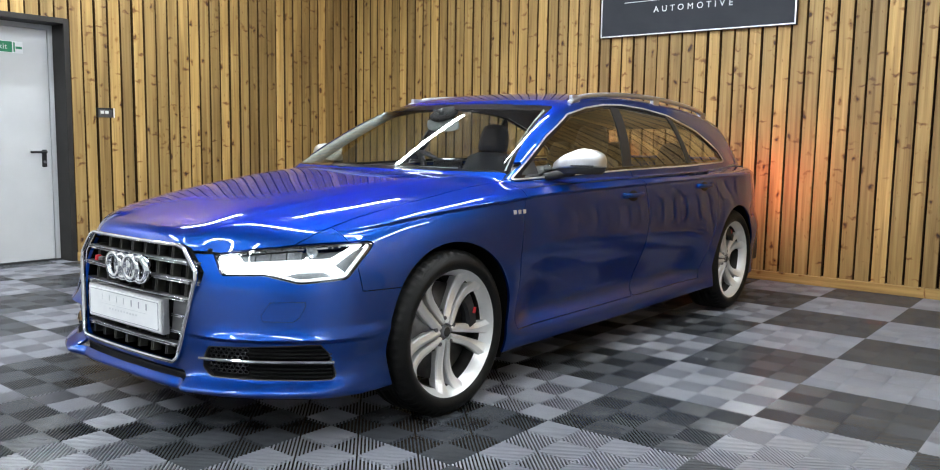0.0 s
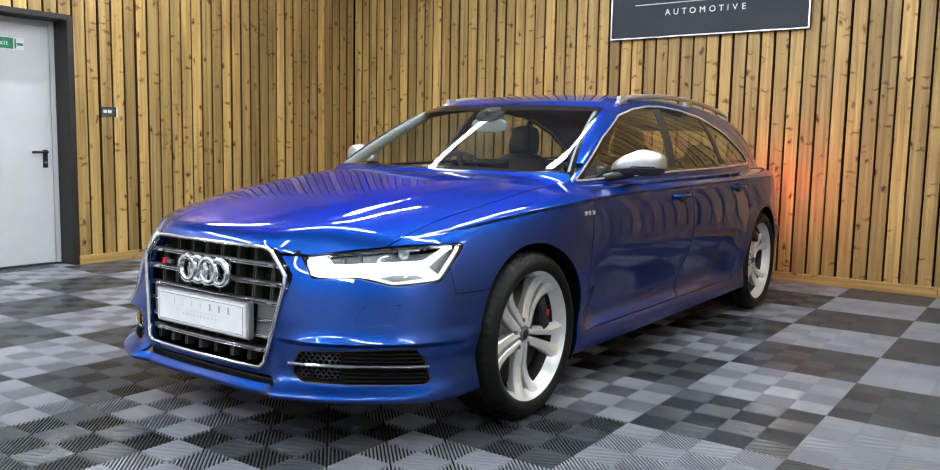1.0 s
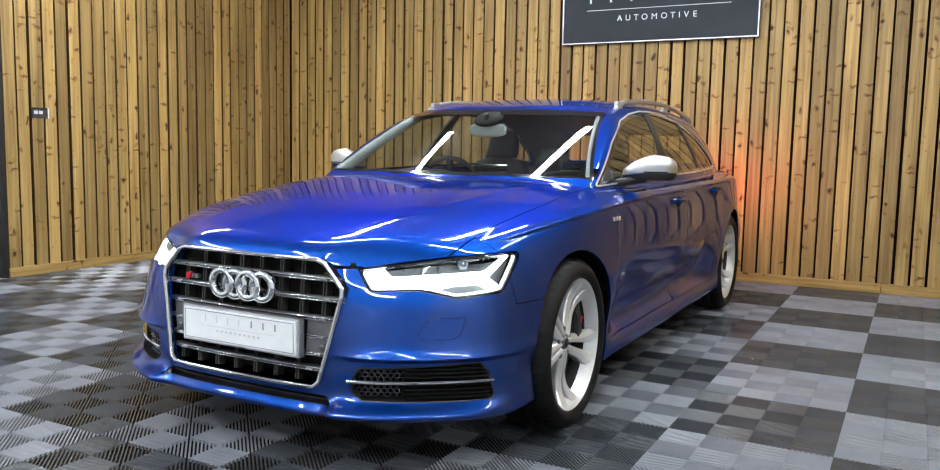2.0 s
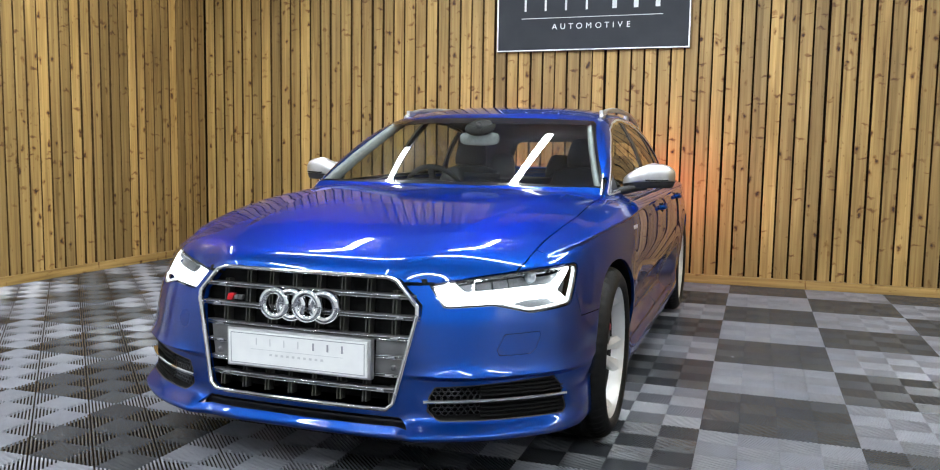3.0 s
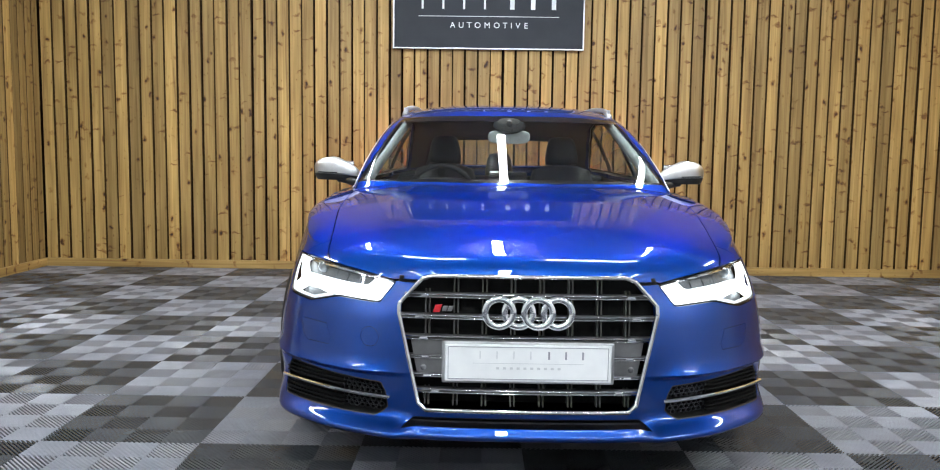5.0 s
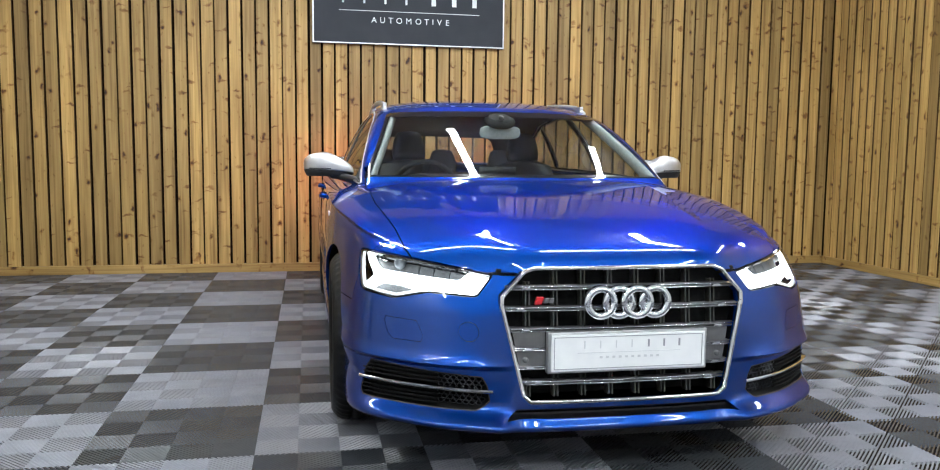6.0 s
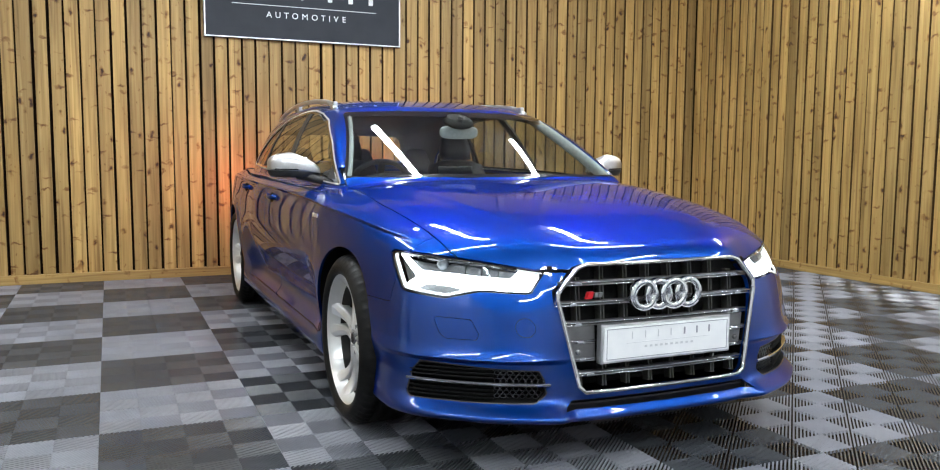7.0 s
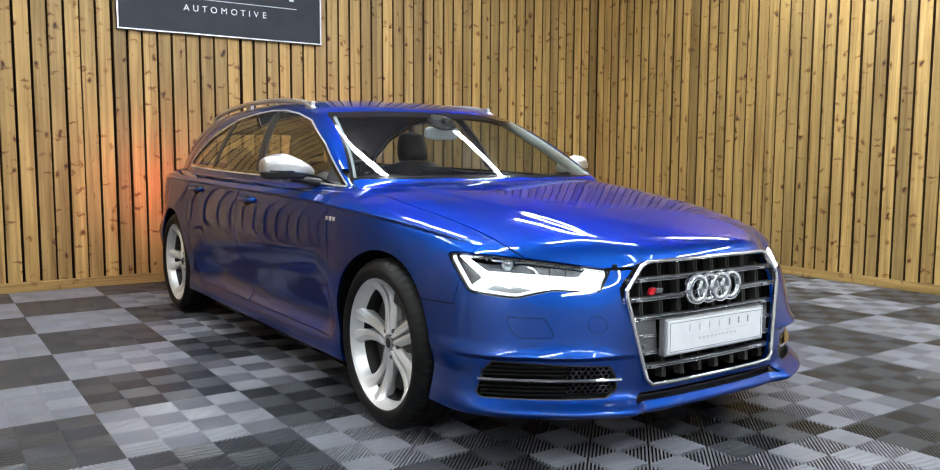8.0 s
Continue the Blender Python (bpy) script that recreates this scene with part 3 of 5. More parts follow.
grille_shape = outline(GRILLE)
grille_f = lambda x, y, z: np.maximum(grille_shape(x, z), y + 0.6)
chin_shape = outline([(-0.2, 0.266), (0.352, 0.266), (0.392, 0.236), (-0.2, 0.232)])
chin_f = lambda x, y, z: np.maximum(chin_shape(x, z), y + 0.6)
screen_shape = outline([(-0.2, 0.90), (0.738, 0.90), (0.734, 0.952), (0.582, 1.268), (0.560, 1.282), (0.3, 1.291), (-0.2, 1.293)])
screen_f = lambda x, y, z: np.maximum(np.maximum(screen_shape(x, z), y - 1.3), np.maximum(0.374 + SCREEN_BOW * x * x - y, 0.008 - body_field(x, y, z)))
window_shape = outline([(0.565, 0.927), (1.55, 0.955), (2.41, 0.968), (3.06, 0.982), (3.1, 0.992), (3.04, 1.05), (2.75, 1.178), (2.38, 1.272), (2.1, 1.3), (1.83, 1.311), (1.62, 1.303), (1.4, 1.278), (1.185, 1.236), (0.912, 1.119)])
window_f = lambda x, y, z: np.maximum(window_shape(y, z), 0.4 - x)
hood_shape = outline([(-0.2, -0.90), (0.30, -0.885), (0.335, -0.815), (0.385, -0.790), (0.43, -0.764), (0.50, -0.742), (0.585, -0.689), (0.652, -0.628), (0.674, -0.56), (0.681, -0.48), (0.69, -0.37), (0.708, -0.2), (0.728, 0.0), (0.732, 0.3), (0.735, 0.5), (0.725, 0.593), (0.62, 0.534), (0.5, 0.476), (0.35, 0.421), (0.2, 0.386), (-0.2, 0.37)])
hood_f = lambda x, y, z: np.maximum(hood_shape(x, y), 0.66 - z)
front_door_shape = outline([(0.515, 0.925), (0.455, 0.8), (0.415, 0.6), (0.42, 0.4), (0.44, 0.275), (1.52, 0.275), (1.60, 0.35), (1.605, 0.95), (0.6, 0.915)])
rear_door_shape = outline([(1.61, 0.951), (1.605, 0.35), (1.53, 0.275), (2.36, 0.275), (2.43, 0.4), (2.53, 0.6), (2.58, 0.75), (2.56, 0.963)])
bumper_shape = outline([(-1.3, 0.0), (-0.15, 0.0), (-0.15, 0.553), (-0.455, 0.558), (-0.46, 0.9), (-1.3, 0.9)])

tail_piece, skin = carve(skin, lambda x, y, z: np.maximum(np.maximum(np.abs(z - 0.82) - 0.065, 3.735 - y), 0.50 - x))
rear_shape = outline([(-0.2, 1.0), (0.58, 1.0), (0.60, 1.03), (0.50, 1.2), (0.46, 1.225), (-0.2, 1.24)])
rear_glass, skin = carve(skin, lambda x, y, z: np.maximum(rear_shape(x, z), 3.2 - y))
lamp_cover, skin = carve(skin, lamp_f, 0.004)
intake_mouth, skin = carve(skin, intake_f)
_, skin = carve(skin, grille_f)
_, skin = carve(skin, chin_f)
screen, skin = carve(skin, screen_f)
windows, skin = carve(skin, window_f)
trim_ring, skin = carve(skin, lambda x, y, z: window_f(x, y, z) - 0.007)
hood, skin = carve(skin, hood_f, 0.004)
cowl, skin = carve(skin, lambda x, y, z: np.maximum(np.maximum(z - 1.0, y - 0.66), np.maximum(0.38 - y, x - 0.735)))
front_door, skin = carve(skin, lambda x, y, z: np.maximum(front_door_shape(y, z), 0.5 - x), 0.0032)
rear_door, skin = carve(skin, lambda x, y, z: np.maximum(rear_door_shape(y, z), 0.5 - x), 0.0032)
bumper, skin = carve(skin, lambda x, y, z: bumper_shape(y, z), 0.003)
fender, skin = carve(skin, lambda x, y, z: np.maximum(y - 0.53, z - 0.99), 0.0)

sheet_part("bonnet", both(hood), PAINT, car, "blue bonnet with soft creases")
bumper = both(bumper)
washer_shape = outline([(0.095, 0.527), (0.225, 0.531), (0.20, 0.478), (0.178, 0.463), (0.072, 0.463), (0.066, 0.482)])
washer, bumper = carve(bumper, lambda x, y, z: np.maximum(washer_shape(slant(np.abs(x), y), z), y + 0.45), 0.0013)
hook, bumper = carve(bumper, lambda x, y, z: np.maximum(np.hypot(x + 0.50, z - 0.505) - 0.03, y + 0.5), 0.0013)
for side in (1, -1):
    half, _ = cut(washer, -side * washer.v[:, 0])
    sheet_part("washer_cover", half, PAINT, car, "blue headlamp washer flap", rim=0.008)
sheet_part("hook_cover", hook, PAINT, car, "round blue tow eye cover", rim=0.008)
sheet_part("bumper", bumper, PAINT, car, "blue front bumper with side intakes")
sheet_part("body_shell", both(skin), PAINT, car, "blue roof, pillars and rear quarters")
cowl, _ = carve(cowl, lambda x, y, z: x - 0.66)
for side in (1, -1):
    sheet_part("cowl", cowl if side > 0 else mirrored(cowl), MATTBLACK, car, "black plastic scuttle below the windscreen")
screen, frit = carve(screen, lambda x, y, z: np.maximum(screen_f(x, y, z) + 0.011, z - 1.262 + 0.02 * x * x))
sheet_part("windscreen_edge", both(frit), GLOSSBLACK, car, "black band round the windscreen", rim=0.0)
sheet_part("windscreen", both(screen), WINDSCREEN, car, "clear windscreen", rim=0.0)
sheet_part("rear_window", both(rear_glass), SIDEGLASS, car, "tinted rear window", rim=0.0)
for side in (1, -1):
    turn = (lambda s: s) if side > 0 else mirrored
    sheet_part("front_wing", turn(fender), PAINT, car)
    sheet_part("front_door", turn(front_door), PAINT, car)
    sheet_part("rear_door", turn(rear_door), PAINT, car)
    sheet_part("window_trim", turn(trim_ring), BRIGHT, car, "bright metal window surround", rim=0.008, offset=0.002)
    # panes and dark pillars between them
    rest, seal = carve(windows, lambda x, y, z: np.maximum(window_f(x, y, z) + 0.014, -1.0))
    sheet_part("window_seal", turn(seal), GLOSSBLACK, car, "black window frame", rim=0.006)
    b_line = lambda x, y, z: np.abs(y - 1.575 - 0.42 * (z - 0.95)) - 0.045
    c_line = lambda x, y, z: np.abs(y - 2.43 + 0.12 * (z - 0.95)) - 0.028
    b_post, rest = carve(rest, b_line)
    c_post, rest = carve(rest, c_line)
    pane_front, rest = carve(rest, lambda x, y, z: y - 1.6 - 0.42 * (z - 0.95))
    pane_mid, pane_back = carve(rest, lambda x, y, z: y - 2.43 + 0.12 * (z - 0.95))
    sail, pane_front = carve(pane_front, lambda x, y, z: y - 0.76 + 0.25 * (z - 0.95))
    sheet_part("mirror_sail", turn(sail), BLACK, car, "black corner panel behind the mirror")
    for pane, tone in ((pane_front, SIDEGLASS), (pane_mid, REARGLASS), (pane_back, REARGLASS)):
        sheet_part("side_window", turn(pane), tone, car, "tinted side window", rim=0.0, offset=-0.004)
    for post in (b_post, c_post):
        sheet_part("window_post", turn(post), BLACK, car, "gloss black post")


# ---- wheels ----
BARREL = mottle(material("dusty dark alloy", (0.035, 0.034, 0.032), 0.55, 0.6), (0.025, 0.024, 0.023), (0.045, 0.043, 0.04), 20)


def wheel():
    w = empty("wheel")
    half = [(0.012, 0.327), (0.014, 0.334), (0.043, 0.334), (0.045, 0.327), (0.053, 0.327), (0.055, 0.334), (0.074, 0.3335), (0.088, 0.330), (0.100, 0.323), (0.110, 0.312), (0.119, 0.299), (0.1215, 0.295), (0.124, 0.288), (0.1215, 0.274), (0.1165, 0.266), (0.110, 0.256)]
    prof = [(-u, r) for u, r in reversed(half)] + half
    bm = lathe(prof, 168, closed=True)
    for v in bm.verts:
        # cross grooves of the tread's shoulders
        k = round(math.atan2(v.co.z, v.co.y) / (2 * math.pi) * 168)
        if k % 3 == 0 and abs(v.co.x) > 0.06 and math.hypot(v.co.y, v.co.z) > 0.318:
            v.co.y *= 0.982
            v.co.z *= 0.982
    part("tyre", bm, RUBBER, w, "black low-profile tyre", True)
    rimprof = [(-0.11, 0.252), (-0.10, 0.24), (0.02, 0.226), (0.07, 0.234), (0.098, 0.249), (0.112, 0.262), (0.117, 0.266), (0.119, 0.262), (0.112, 0.253), (0.086, 0.238), (0.06, 0.228)]
    part("rim", lathe(rimprof[4:], 72), RIM, w, "silver alloy rim", True)
    part("rim_barrel", lathe([(-0.11, 0.252), (-0.10, 0.238), (0.03, 0.224), (0.058, 0.2285)], 48), BARREL, w, "dark inner rim barrel", True)
    hubprof = [(0.02, 0.062), (0.045, 0.06), (0.052, 0.05), (0.056, 0.032), (0.062, 0.026), (0.071, 0.025), (0.075, 0.022), (0.076, 0.001)]
    part("hub_cap", lathe(hubprof, 40), GREYMETAL, w, "dark metal hub with a round cap", True)
    inner_edge = curve((0.036, 0.003), (0.12, 0.0065), (0.18, 0.011), (0.252, 0.021))
    outer_edge = curve((0.036, 0.0255), (0.06, 0.036), (0.10, 0.041), (0.15, 0.046), (0.19, 0.053), (0.215, 0.062), (0.24, 0.08), (0.252, 0.088))
    face_x = curve((0.036, 0.073), (0.05, 0.072), (0.09, 0.066), (0.14, 0.060), (0.19, 0.066), (0.23, 0.086), (0.252, 0.104))
    for k in range(5):
        a0 = 2 * math.pi * k / 5
        rad, tan = Vector((0, math.cos(a0), math.sin(a0))), Vector((0, -math.sin(a0), math.cos(a0)))
        for sgn in (1, -1):
            bm = bmesh.new()
            rows = []
            for r in np.linspace(0.036, 0.252, 16):
                lo, hi, h = float(inner_edge(r)), float(outer_edge(r)), float(face_x(r))
                ridge = lo + (hi - lo) * (0.42 + 0.2 * float(step(0.17, 0.25, r)))
                sect = [(lo, h - 0.05), (lo, h - 0.006), (lo + 0.003, h - 0.001), (ridge, h + 0.002), (hi - 0.004, h - 0.006), (hi, h - 0.013), (hi - 0.004, h - 0.05)]
                rows.append([bm.verts.new(Vector((u, 0, 0)) + rad * math.sqrt(max(r * r - w * w, 1e-4)) + tan * (sgn * w)) for w, u in sect])
            for r0, r1 in zip(rows, rows[1:]):
                for j in range(len(r0)):
                    q = (j + 1) % len(r0)
                    bm.faces.new((r0[j], r0[q], r1[q], r1[j]))
            bm.faces.new(rows[0])
            bm.faces.new(rows[-1])
            bmesh.ops.recalc_face_normals(bm, faces=bm.faces)
            part("spoke", bm, RIM, w, "silver spoke")
    part("hub_badge", lathe([(0.0758, 0.019), (0.077, 0.017), (0.077, 0.0001)], 28), BARREL, w, "grey round centre badge", True)
    for k in range(5):
        a = 2 * math.pi * (k + 0.5) / 5
        bm = bmesh.new()
        sweep(bm, [(0.05, 0.056 * math.cos(a), 0.056 * math.sin(a)), (0.069, 0.056 * math.cos(a), 0.056 * math.sin(a))], circle(0.009, 8), up=(0, 0, 1))
        part("wheel_bolt", bm, GREYMETAL, w)
    part("brake_disc", lathe([(-0.012, 0.09), (-0.012, 0.195), (0.018, 0.195), (0.018, 0.09), (0.035, 0.085), (0.035, 0.02)], 48), DISC, w, "worn steel brake disc", True)
    bm = bmesh.new()
    sweep(bm, [(0.0, 0.185 * math.cos(a), 0.185 * math.sin(a)) for a in [0.15 + 0.1 * k for k in range(9)]], [(-0.03, -0.04), (-0.03, 0.045), (-0.02, 0.055), (0.02, 0.055), (0.03, 0.045), (0.03, -0.04)], up=(1, 0, 0))
    cal = part("brake_caliper", bm, BLACK, w, "black brake caliper")
    bm = bmesh.new()
    box(bm, (0.0555, 0.161, 0.093), (0.0575, 0.179, 0.119))
    part("caliper_badge", bm, RED, cal, "red badge")
    # the alloy sits a little inside the tyre's bulge
    for ob in w.children:
        if ob.name.split(".")[0] in ("rim", "hub_cap", "spoke", "hub_badge", "wheel_bolt"):
            ob.data.transform(Matrix.Translation((-0.006, 0, 0)))
    return w


wheel_r = wheel()
wheel_r.parent = car
for n, (sx, y) in enumerate(((1, 0.0), (-1, 0.0), (1, 2.912), (-1, 2.912))):
    m = pose(0.784 * sx, y, 0.334, 0, 0, 0 if sx > 0 else 180) @ pose(0, 0, 0, (-15, 28, 30, 40)[n])
    if n == 0:
        wheel_r.matrix_basis = m
    else:
        copy_thing(wheel_r, m)
bm = bmesh.new()
box(bm, (-0.47, -0.62, 0.19), (0.47, 3.7, 0.23), 0.01)
box(bm, (-0.86, 0.42, 0.195), (0.86, 2.48, 0.24), 0.01)
box(bm, (-0.78, 3.3, 0.25), (0.78, 3.7, 0.5), 0.02)
part("floor_pan", bm, BLACK, car, "black underbody")


# ---- points on the car's skin ----
def surf_x(y, z):
    """Half width of the skin at a place of the side."""
    xs = np.linspace(1.0, 0.3, 701)
    f = skin_field(xs, np.full_like(xs, y), np.full_like(xs, z))
    return float(xs[np.argmax(f < 0)])


def surf_z(x, y):
    zs = np.linspace(1.5, 0.5, 1001)
    f = skin_field(np.full_like(zs, x), np.full_like(zs, y), zs)
    return float(zs[np.argmax(f < 0)])


# wheel arch liners follow the skin just inside the opening
for sx in (1, -1):
    for y in (0.0, 2.912):
        bm = bmesh.new()
        prev = None
        for k in range(33):
            a = math.radians(-28 + 236 * k / 32)
            py, pz = y + 0.36 * math.cos(a), max(0.343 + 0.36 * math.sin(a), 0.2)
            edge = surf_x(py, pz) - 0.006
            row = [bm.verts.new((sx * u, y + r * math.cos(a), 0.343 + r * math.sin(a))) for u, r in ((edge, 0.361), (edge - 0.05, 0.385), (0.5, 0.39), (0.48, 0.05))]
            if prev:
                for i in range(3):
                    bm.faces.new((prev[i], prev[i + 1], row[i + 1], row[i]))
            prev = row
        part("arch_liner", bm, MATTBLACK, car, "black wheel arch liner", True)


def grille_y(x, z):
    return -0.849 + 0.1 * (z - 0.6) + 0.12 * x * x


# ---- headlights ----
def ridge_band(shape):
    return lambda x, y, z: outline(shape)(slant(x, y), z)


LAMPBED = mottle(material("dark grey lamp lining", (0.10, 0.107, 0.112), 0.4, 0.2), (0.075, 0.08, 0.085), (0.12, 0.127, 0.133), 60)
guide_shape = [(-0.117, 0.674), (-0.045, 0.685), (-0.023, 0.661), (0.168, 0.673), (0.292, 0.679), (0.362, 0.7215), (0.394, 0.7215), (0.306, 0.657), (0.345, 0.630), (0.327, 0.612), (0.301, 0.624), (0.272, 0.639), (0.189, 0.636), (0.141, 0.626), (0.07, 0.6235), (-0.075, 0.618), (-0.087, 0.620)]
edge_shape = [(0.095, 0.620), (0.188, 0.5985), (0.327, 0.610), (0.345, 0.6125), (0.352, 0.617), (0.413, 0.706), (0.416, 0.719), (0.398, 0.7215), (0.404, 0.712), (0.341, 0.6225), (0.327, 0.6205), (0.192, 0.6075), (0.120, 0.6235)]
top_shape = [(-0.041, 0.690), (0.057, 0.7035), (0.166, 0.7145), (0.362, 0.7245), (0.362, 0.7215), (0.27, 0.7165), (0.166, 0.7085), (0.057, 0.697), (-0.043, 0.685)]
chamber_shape = [(-0.041, 0.684), (0.057, 0.696), (0.166, 0.7075), (0.27, 0.7155), (0.358, 0.7205), (0.291, 0.680), (0.168, 0.674), (-0.021, 0.662)]
guide, dark_bed = carve(lamp_cover, ridge_band(guide_shape))
edge_strip, dark_bed = carve(dark_bed, ridge_band(edge_shape))
top_strip, dark_bed = carve(dark_bed, ridge_band(top_shape))
chamber, dark_bed = carve(dark_bed, ridge_band(chamber_shape))
cells = []
for at in (0.018, 0.076, 0.134, 0.19):
    cell_piece, chamber = carve(chamber, lambda x, y, z: slant(x, y) - at, 0.004)
    cells.append(cell_piece)
for side in (1, -1):
    turn = (lambda s: s) if side > 0 else mirrored
    lamp = empty("headlight", label="lit white LED headlight behind a clear cover")
    lamp.parent = car
    sheet_part("lamp_cover", turn(lamp_cover), LAMPGLASS, lamp, "clear cover", rim=0.0, offset=0.0)
    sheet_part("lamp_housing", turn(lamp_cover), LAMPBED, lamp, "dark grey housing", rim=0.0, offset=-0.05)
    _, rim_band = carve(lamp_cover, lambda x, y, z: lamp_shape(slant(x, y), z) + 0.005)
    sheet_part("lamp_bezel", turn(rim_band), GLOSSBLACK, lamp, "thin black bezel", rim=0.012, offset=-0.003)
    sheet_part("light_guide", turn(guide), DRL, lamp, "glowing white light guide", rim=0.02, offset=-0.012)
    sheet_part("edge_light", turn(edge_strip), EDGE_LIGHT, lamp, "thin glowing strip", rim=0.006, offset=-0.007)
    sheet_part("upper_trim", turn(top_strip), CHROME, lamp, "thin bright strip", rim=0.01, offset=-0.010)
    for cell_piece in cells:
        sheet_part("lamp_chamber", turn(cell_piece), LAMPBED, lamp, "dark grey lamp chamber", rim=0.02, offset=-0.026)
    bm = bmesh.new()
    bmesh.ops.create_uvsphere(bm, u_segments=20, v_segments=12, radius=0.021)
    bmesh.ops.transform(bm, matrix=Matrix.Translation((side * 0.688, -0.552, 0.692)), verts=bm.verts)
    part("projector", bm, LENS, lamp, "round clear lens", True)

# ---- radiator grille ----
SLATMETAL = mottle(material("dark slat metal", (0.07, 0.07, 0.072), 0.4, 0.5), (0.06, 0.06, 0.042), (0.065, 0.065, 0.068), 30)
PANELGREY = mottle(material("pale grey panel", (0.3, 0.3, 0.305), 0.38, 0.5), (0.27, 0.27, 0.275), (0.33, 0.33, 0.335), 25)
BARMETAL = mottle(material("bar metal", (0.12, 0.12, 0.125), 0.4, 0.8), (0.10, 0.10, 0.105), (0.15, 0.15, 0.155), 30)
grille = empty("grille", label="large black grille with bright bars in a chrome frame")
grille.parent = car
outer = [(-x, z) for x, z in reversed(GRILLE[1:7])] + GRILLE[1:7]
ring = []
for (ax, az), (bx, bz) in zip(outer, outer[1:] + outer[:1]):
    for k in range(8):
        x, z = ax + (bx - ax) * k / 8, az + (bz - az) * k / 8
        ring.append((x, grille_y(x, z) - 0.004, z))
bm = bmesh.new()
sweep(bm, ring, [(-0.0055, -0.014), (0.0055, -0.014), (0.0058, -0.003), (0.004, 0.003), (-0.0015, 0.0045), (-0.0045, 0.001)], closed=True, up=(0, 1, 0))
part("grille_frame", bm, CHROME, grille, "chrome frame", True)
# dark shroud behind the frame, closing the mouth round its edge
bm = bmesh.new()
front = [bm.verts.new((x * 1.012, y + 0.012, z)) for x, y, z in ring]
back = [bm.verts.new((x * 1.012, -0.74, z)) for x, y, z in ring]
for k in range(len(ring)):
    bm.faces.new((front[k], front[(k + 1) % len(ring)], back[(k + 1) % len(ring)], back[k]))
bmesh.ops.solidify(bm, geom=list(bm.faces), thickness=0.003)
part("grille_shroud", bm, MATTBLACK, grille, "black shroud behind the frame")


def grille_half(z):
    """Half width of the grille's mouth at a height."""
    return float(np.interp(z, [0.292, 0.312, 0.59, 0.62, 0.697, 0.708], [0.315, 0.338, 0.403, 0.402, 0.332, 0.30]))


def cross_bar(z, x0, x1, h=0.0076, name="grille_bar"):
    path = [(x, grille_y(x, z) + 0.014, z) for x in np.linspace(x0, x1, 15)]
    bm = bmesh.new()
    sweep(bm, path, [(-0.02, -h), (0.004, -h), (0.007, -h * 0.55), (0.002, -h * 0.2), (0.002, h * 0.2), (0.007, h * 0.55), (0.004, h), (-0.02, h)], up=(0, 0, 1))
    bar = part(name, bm, BARMETAL, grille, "brushed grey metal bar")
    for s in (-1, 1):
        bm = bmesh.new()
        sweep(bm, [(x, y - 0.0075, zz + s * h * 0.6) for x, y, zz in path], circle(0.0017, 6), up=(0, 0, 1))
        part("bright_edge", bm, CHROME, bar, "chrome edge", True)
    # stepped bright clips near the ends
    ends = (x0 + 0.065, x1 - 0.065) if x1 - x0 > 0.3 else ((x0 + x1) / 2,)
    for x in ends:
        y = grille_y(x, z) + 0.006
        bm = boxed((x - 0.017, y - 0.007, z - h * 0.75), (x + 0.017, y + 0.004, z + h * 0.45), 0.002)
        for v in bm.verts:
            if v.co.z > z:
                v.co.x = x + (v.co.x - x) * 0.7
        part("bar_clip", bm, CHROME, bar, "bright stepped clip")
    return bar


for z in (0.643, 0.577, 0.511):
    w = grille_half(z) + 0.006
    cross_bar(z, -w, w)
for z in (0.452, 0.394):
    w = grille_half(z) + 0.006
    cross_bar(z, -w, -0.262, 0.006)
    cross_bar(z, 0.262, w, 0.006)
cross_bar(0.346, -grille_half(0.346) - 0.006, grille_half(0.346) + 0.006)
for k in range(-4, 4):
    x = 0.09 * (k + 0.5)
    for zlo, zhi in ((0.511, 0.70), (0.298, 0.394)):
        top = zhi if abs(x) < 0.3 else zhi - 0.04
        for d in (-0.006, 0.006):
            bm = bmesh.new()
            sweep(bm, [(x + d, grille_y(x, z) + 0.035, z) for z in np.linspace(zlo, top, 5)], [(-0.0022, -0.02), (0.0022, -0.02), (0.0022, 0.014), (-0.0022, 0.014)], up=(0, -1, 0))
            part("grille_slat", bm, SLATMETAL, grille, "dark upright slat")
for side in (-1, 1):
    bm = bmesh.new()
    a, b = grille_half(0.5) - 0.016, grille_half(0.40) - 0.014
    rows = [[bm.verts.new((side * x, grille_y(x, z) + 0.012, z)) for x in np.linspace(0.262, w, 4)] for z, w in ((0.398, b), (0.448, (a + b) / 2), (0.506, a))]
    for r0, r1 in zip(rows, rows[1:]):
        for i in range(3):
            bm.faces.new((r0[i], r0[i + 1], r1[i + 1], r1[i]))
    bmesh.ops.solidify(bm, geom=list(bm.faces), thickness=0.01)
    bmesh.ops.recalc_face_normals(bm, faces=bm.faces)
    part("blanking_panel", bm, PANELGREY, grille, "plain grey panel beside the plate")
    bm = lathe([(-0.006, 0.0001), (-0.006, 0.006), (-0.003, 0.009), (0.004, 0.0095)], 20, "y")
    bmesh.ops.translate(bm, verts=bm.verts, vec=(side * 0.325, grille_y(0.325, 0.415) + 0.010, 0.418))
    part("parking_sensor", bm, GREYMETAL, grille, "round grey sensor", True)
part("grille_backing", boxed((-0.41, -0.782, 0.27), (0.41, -0.70, 0.70), 0.01), MATTBLACK, grille, "black radiator behind the bars")
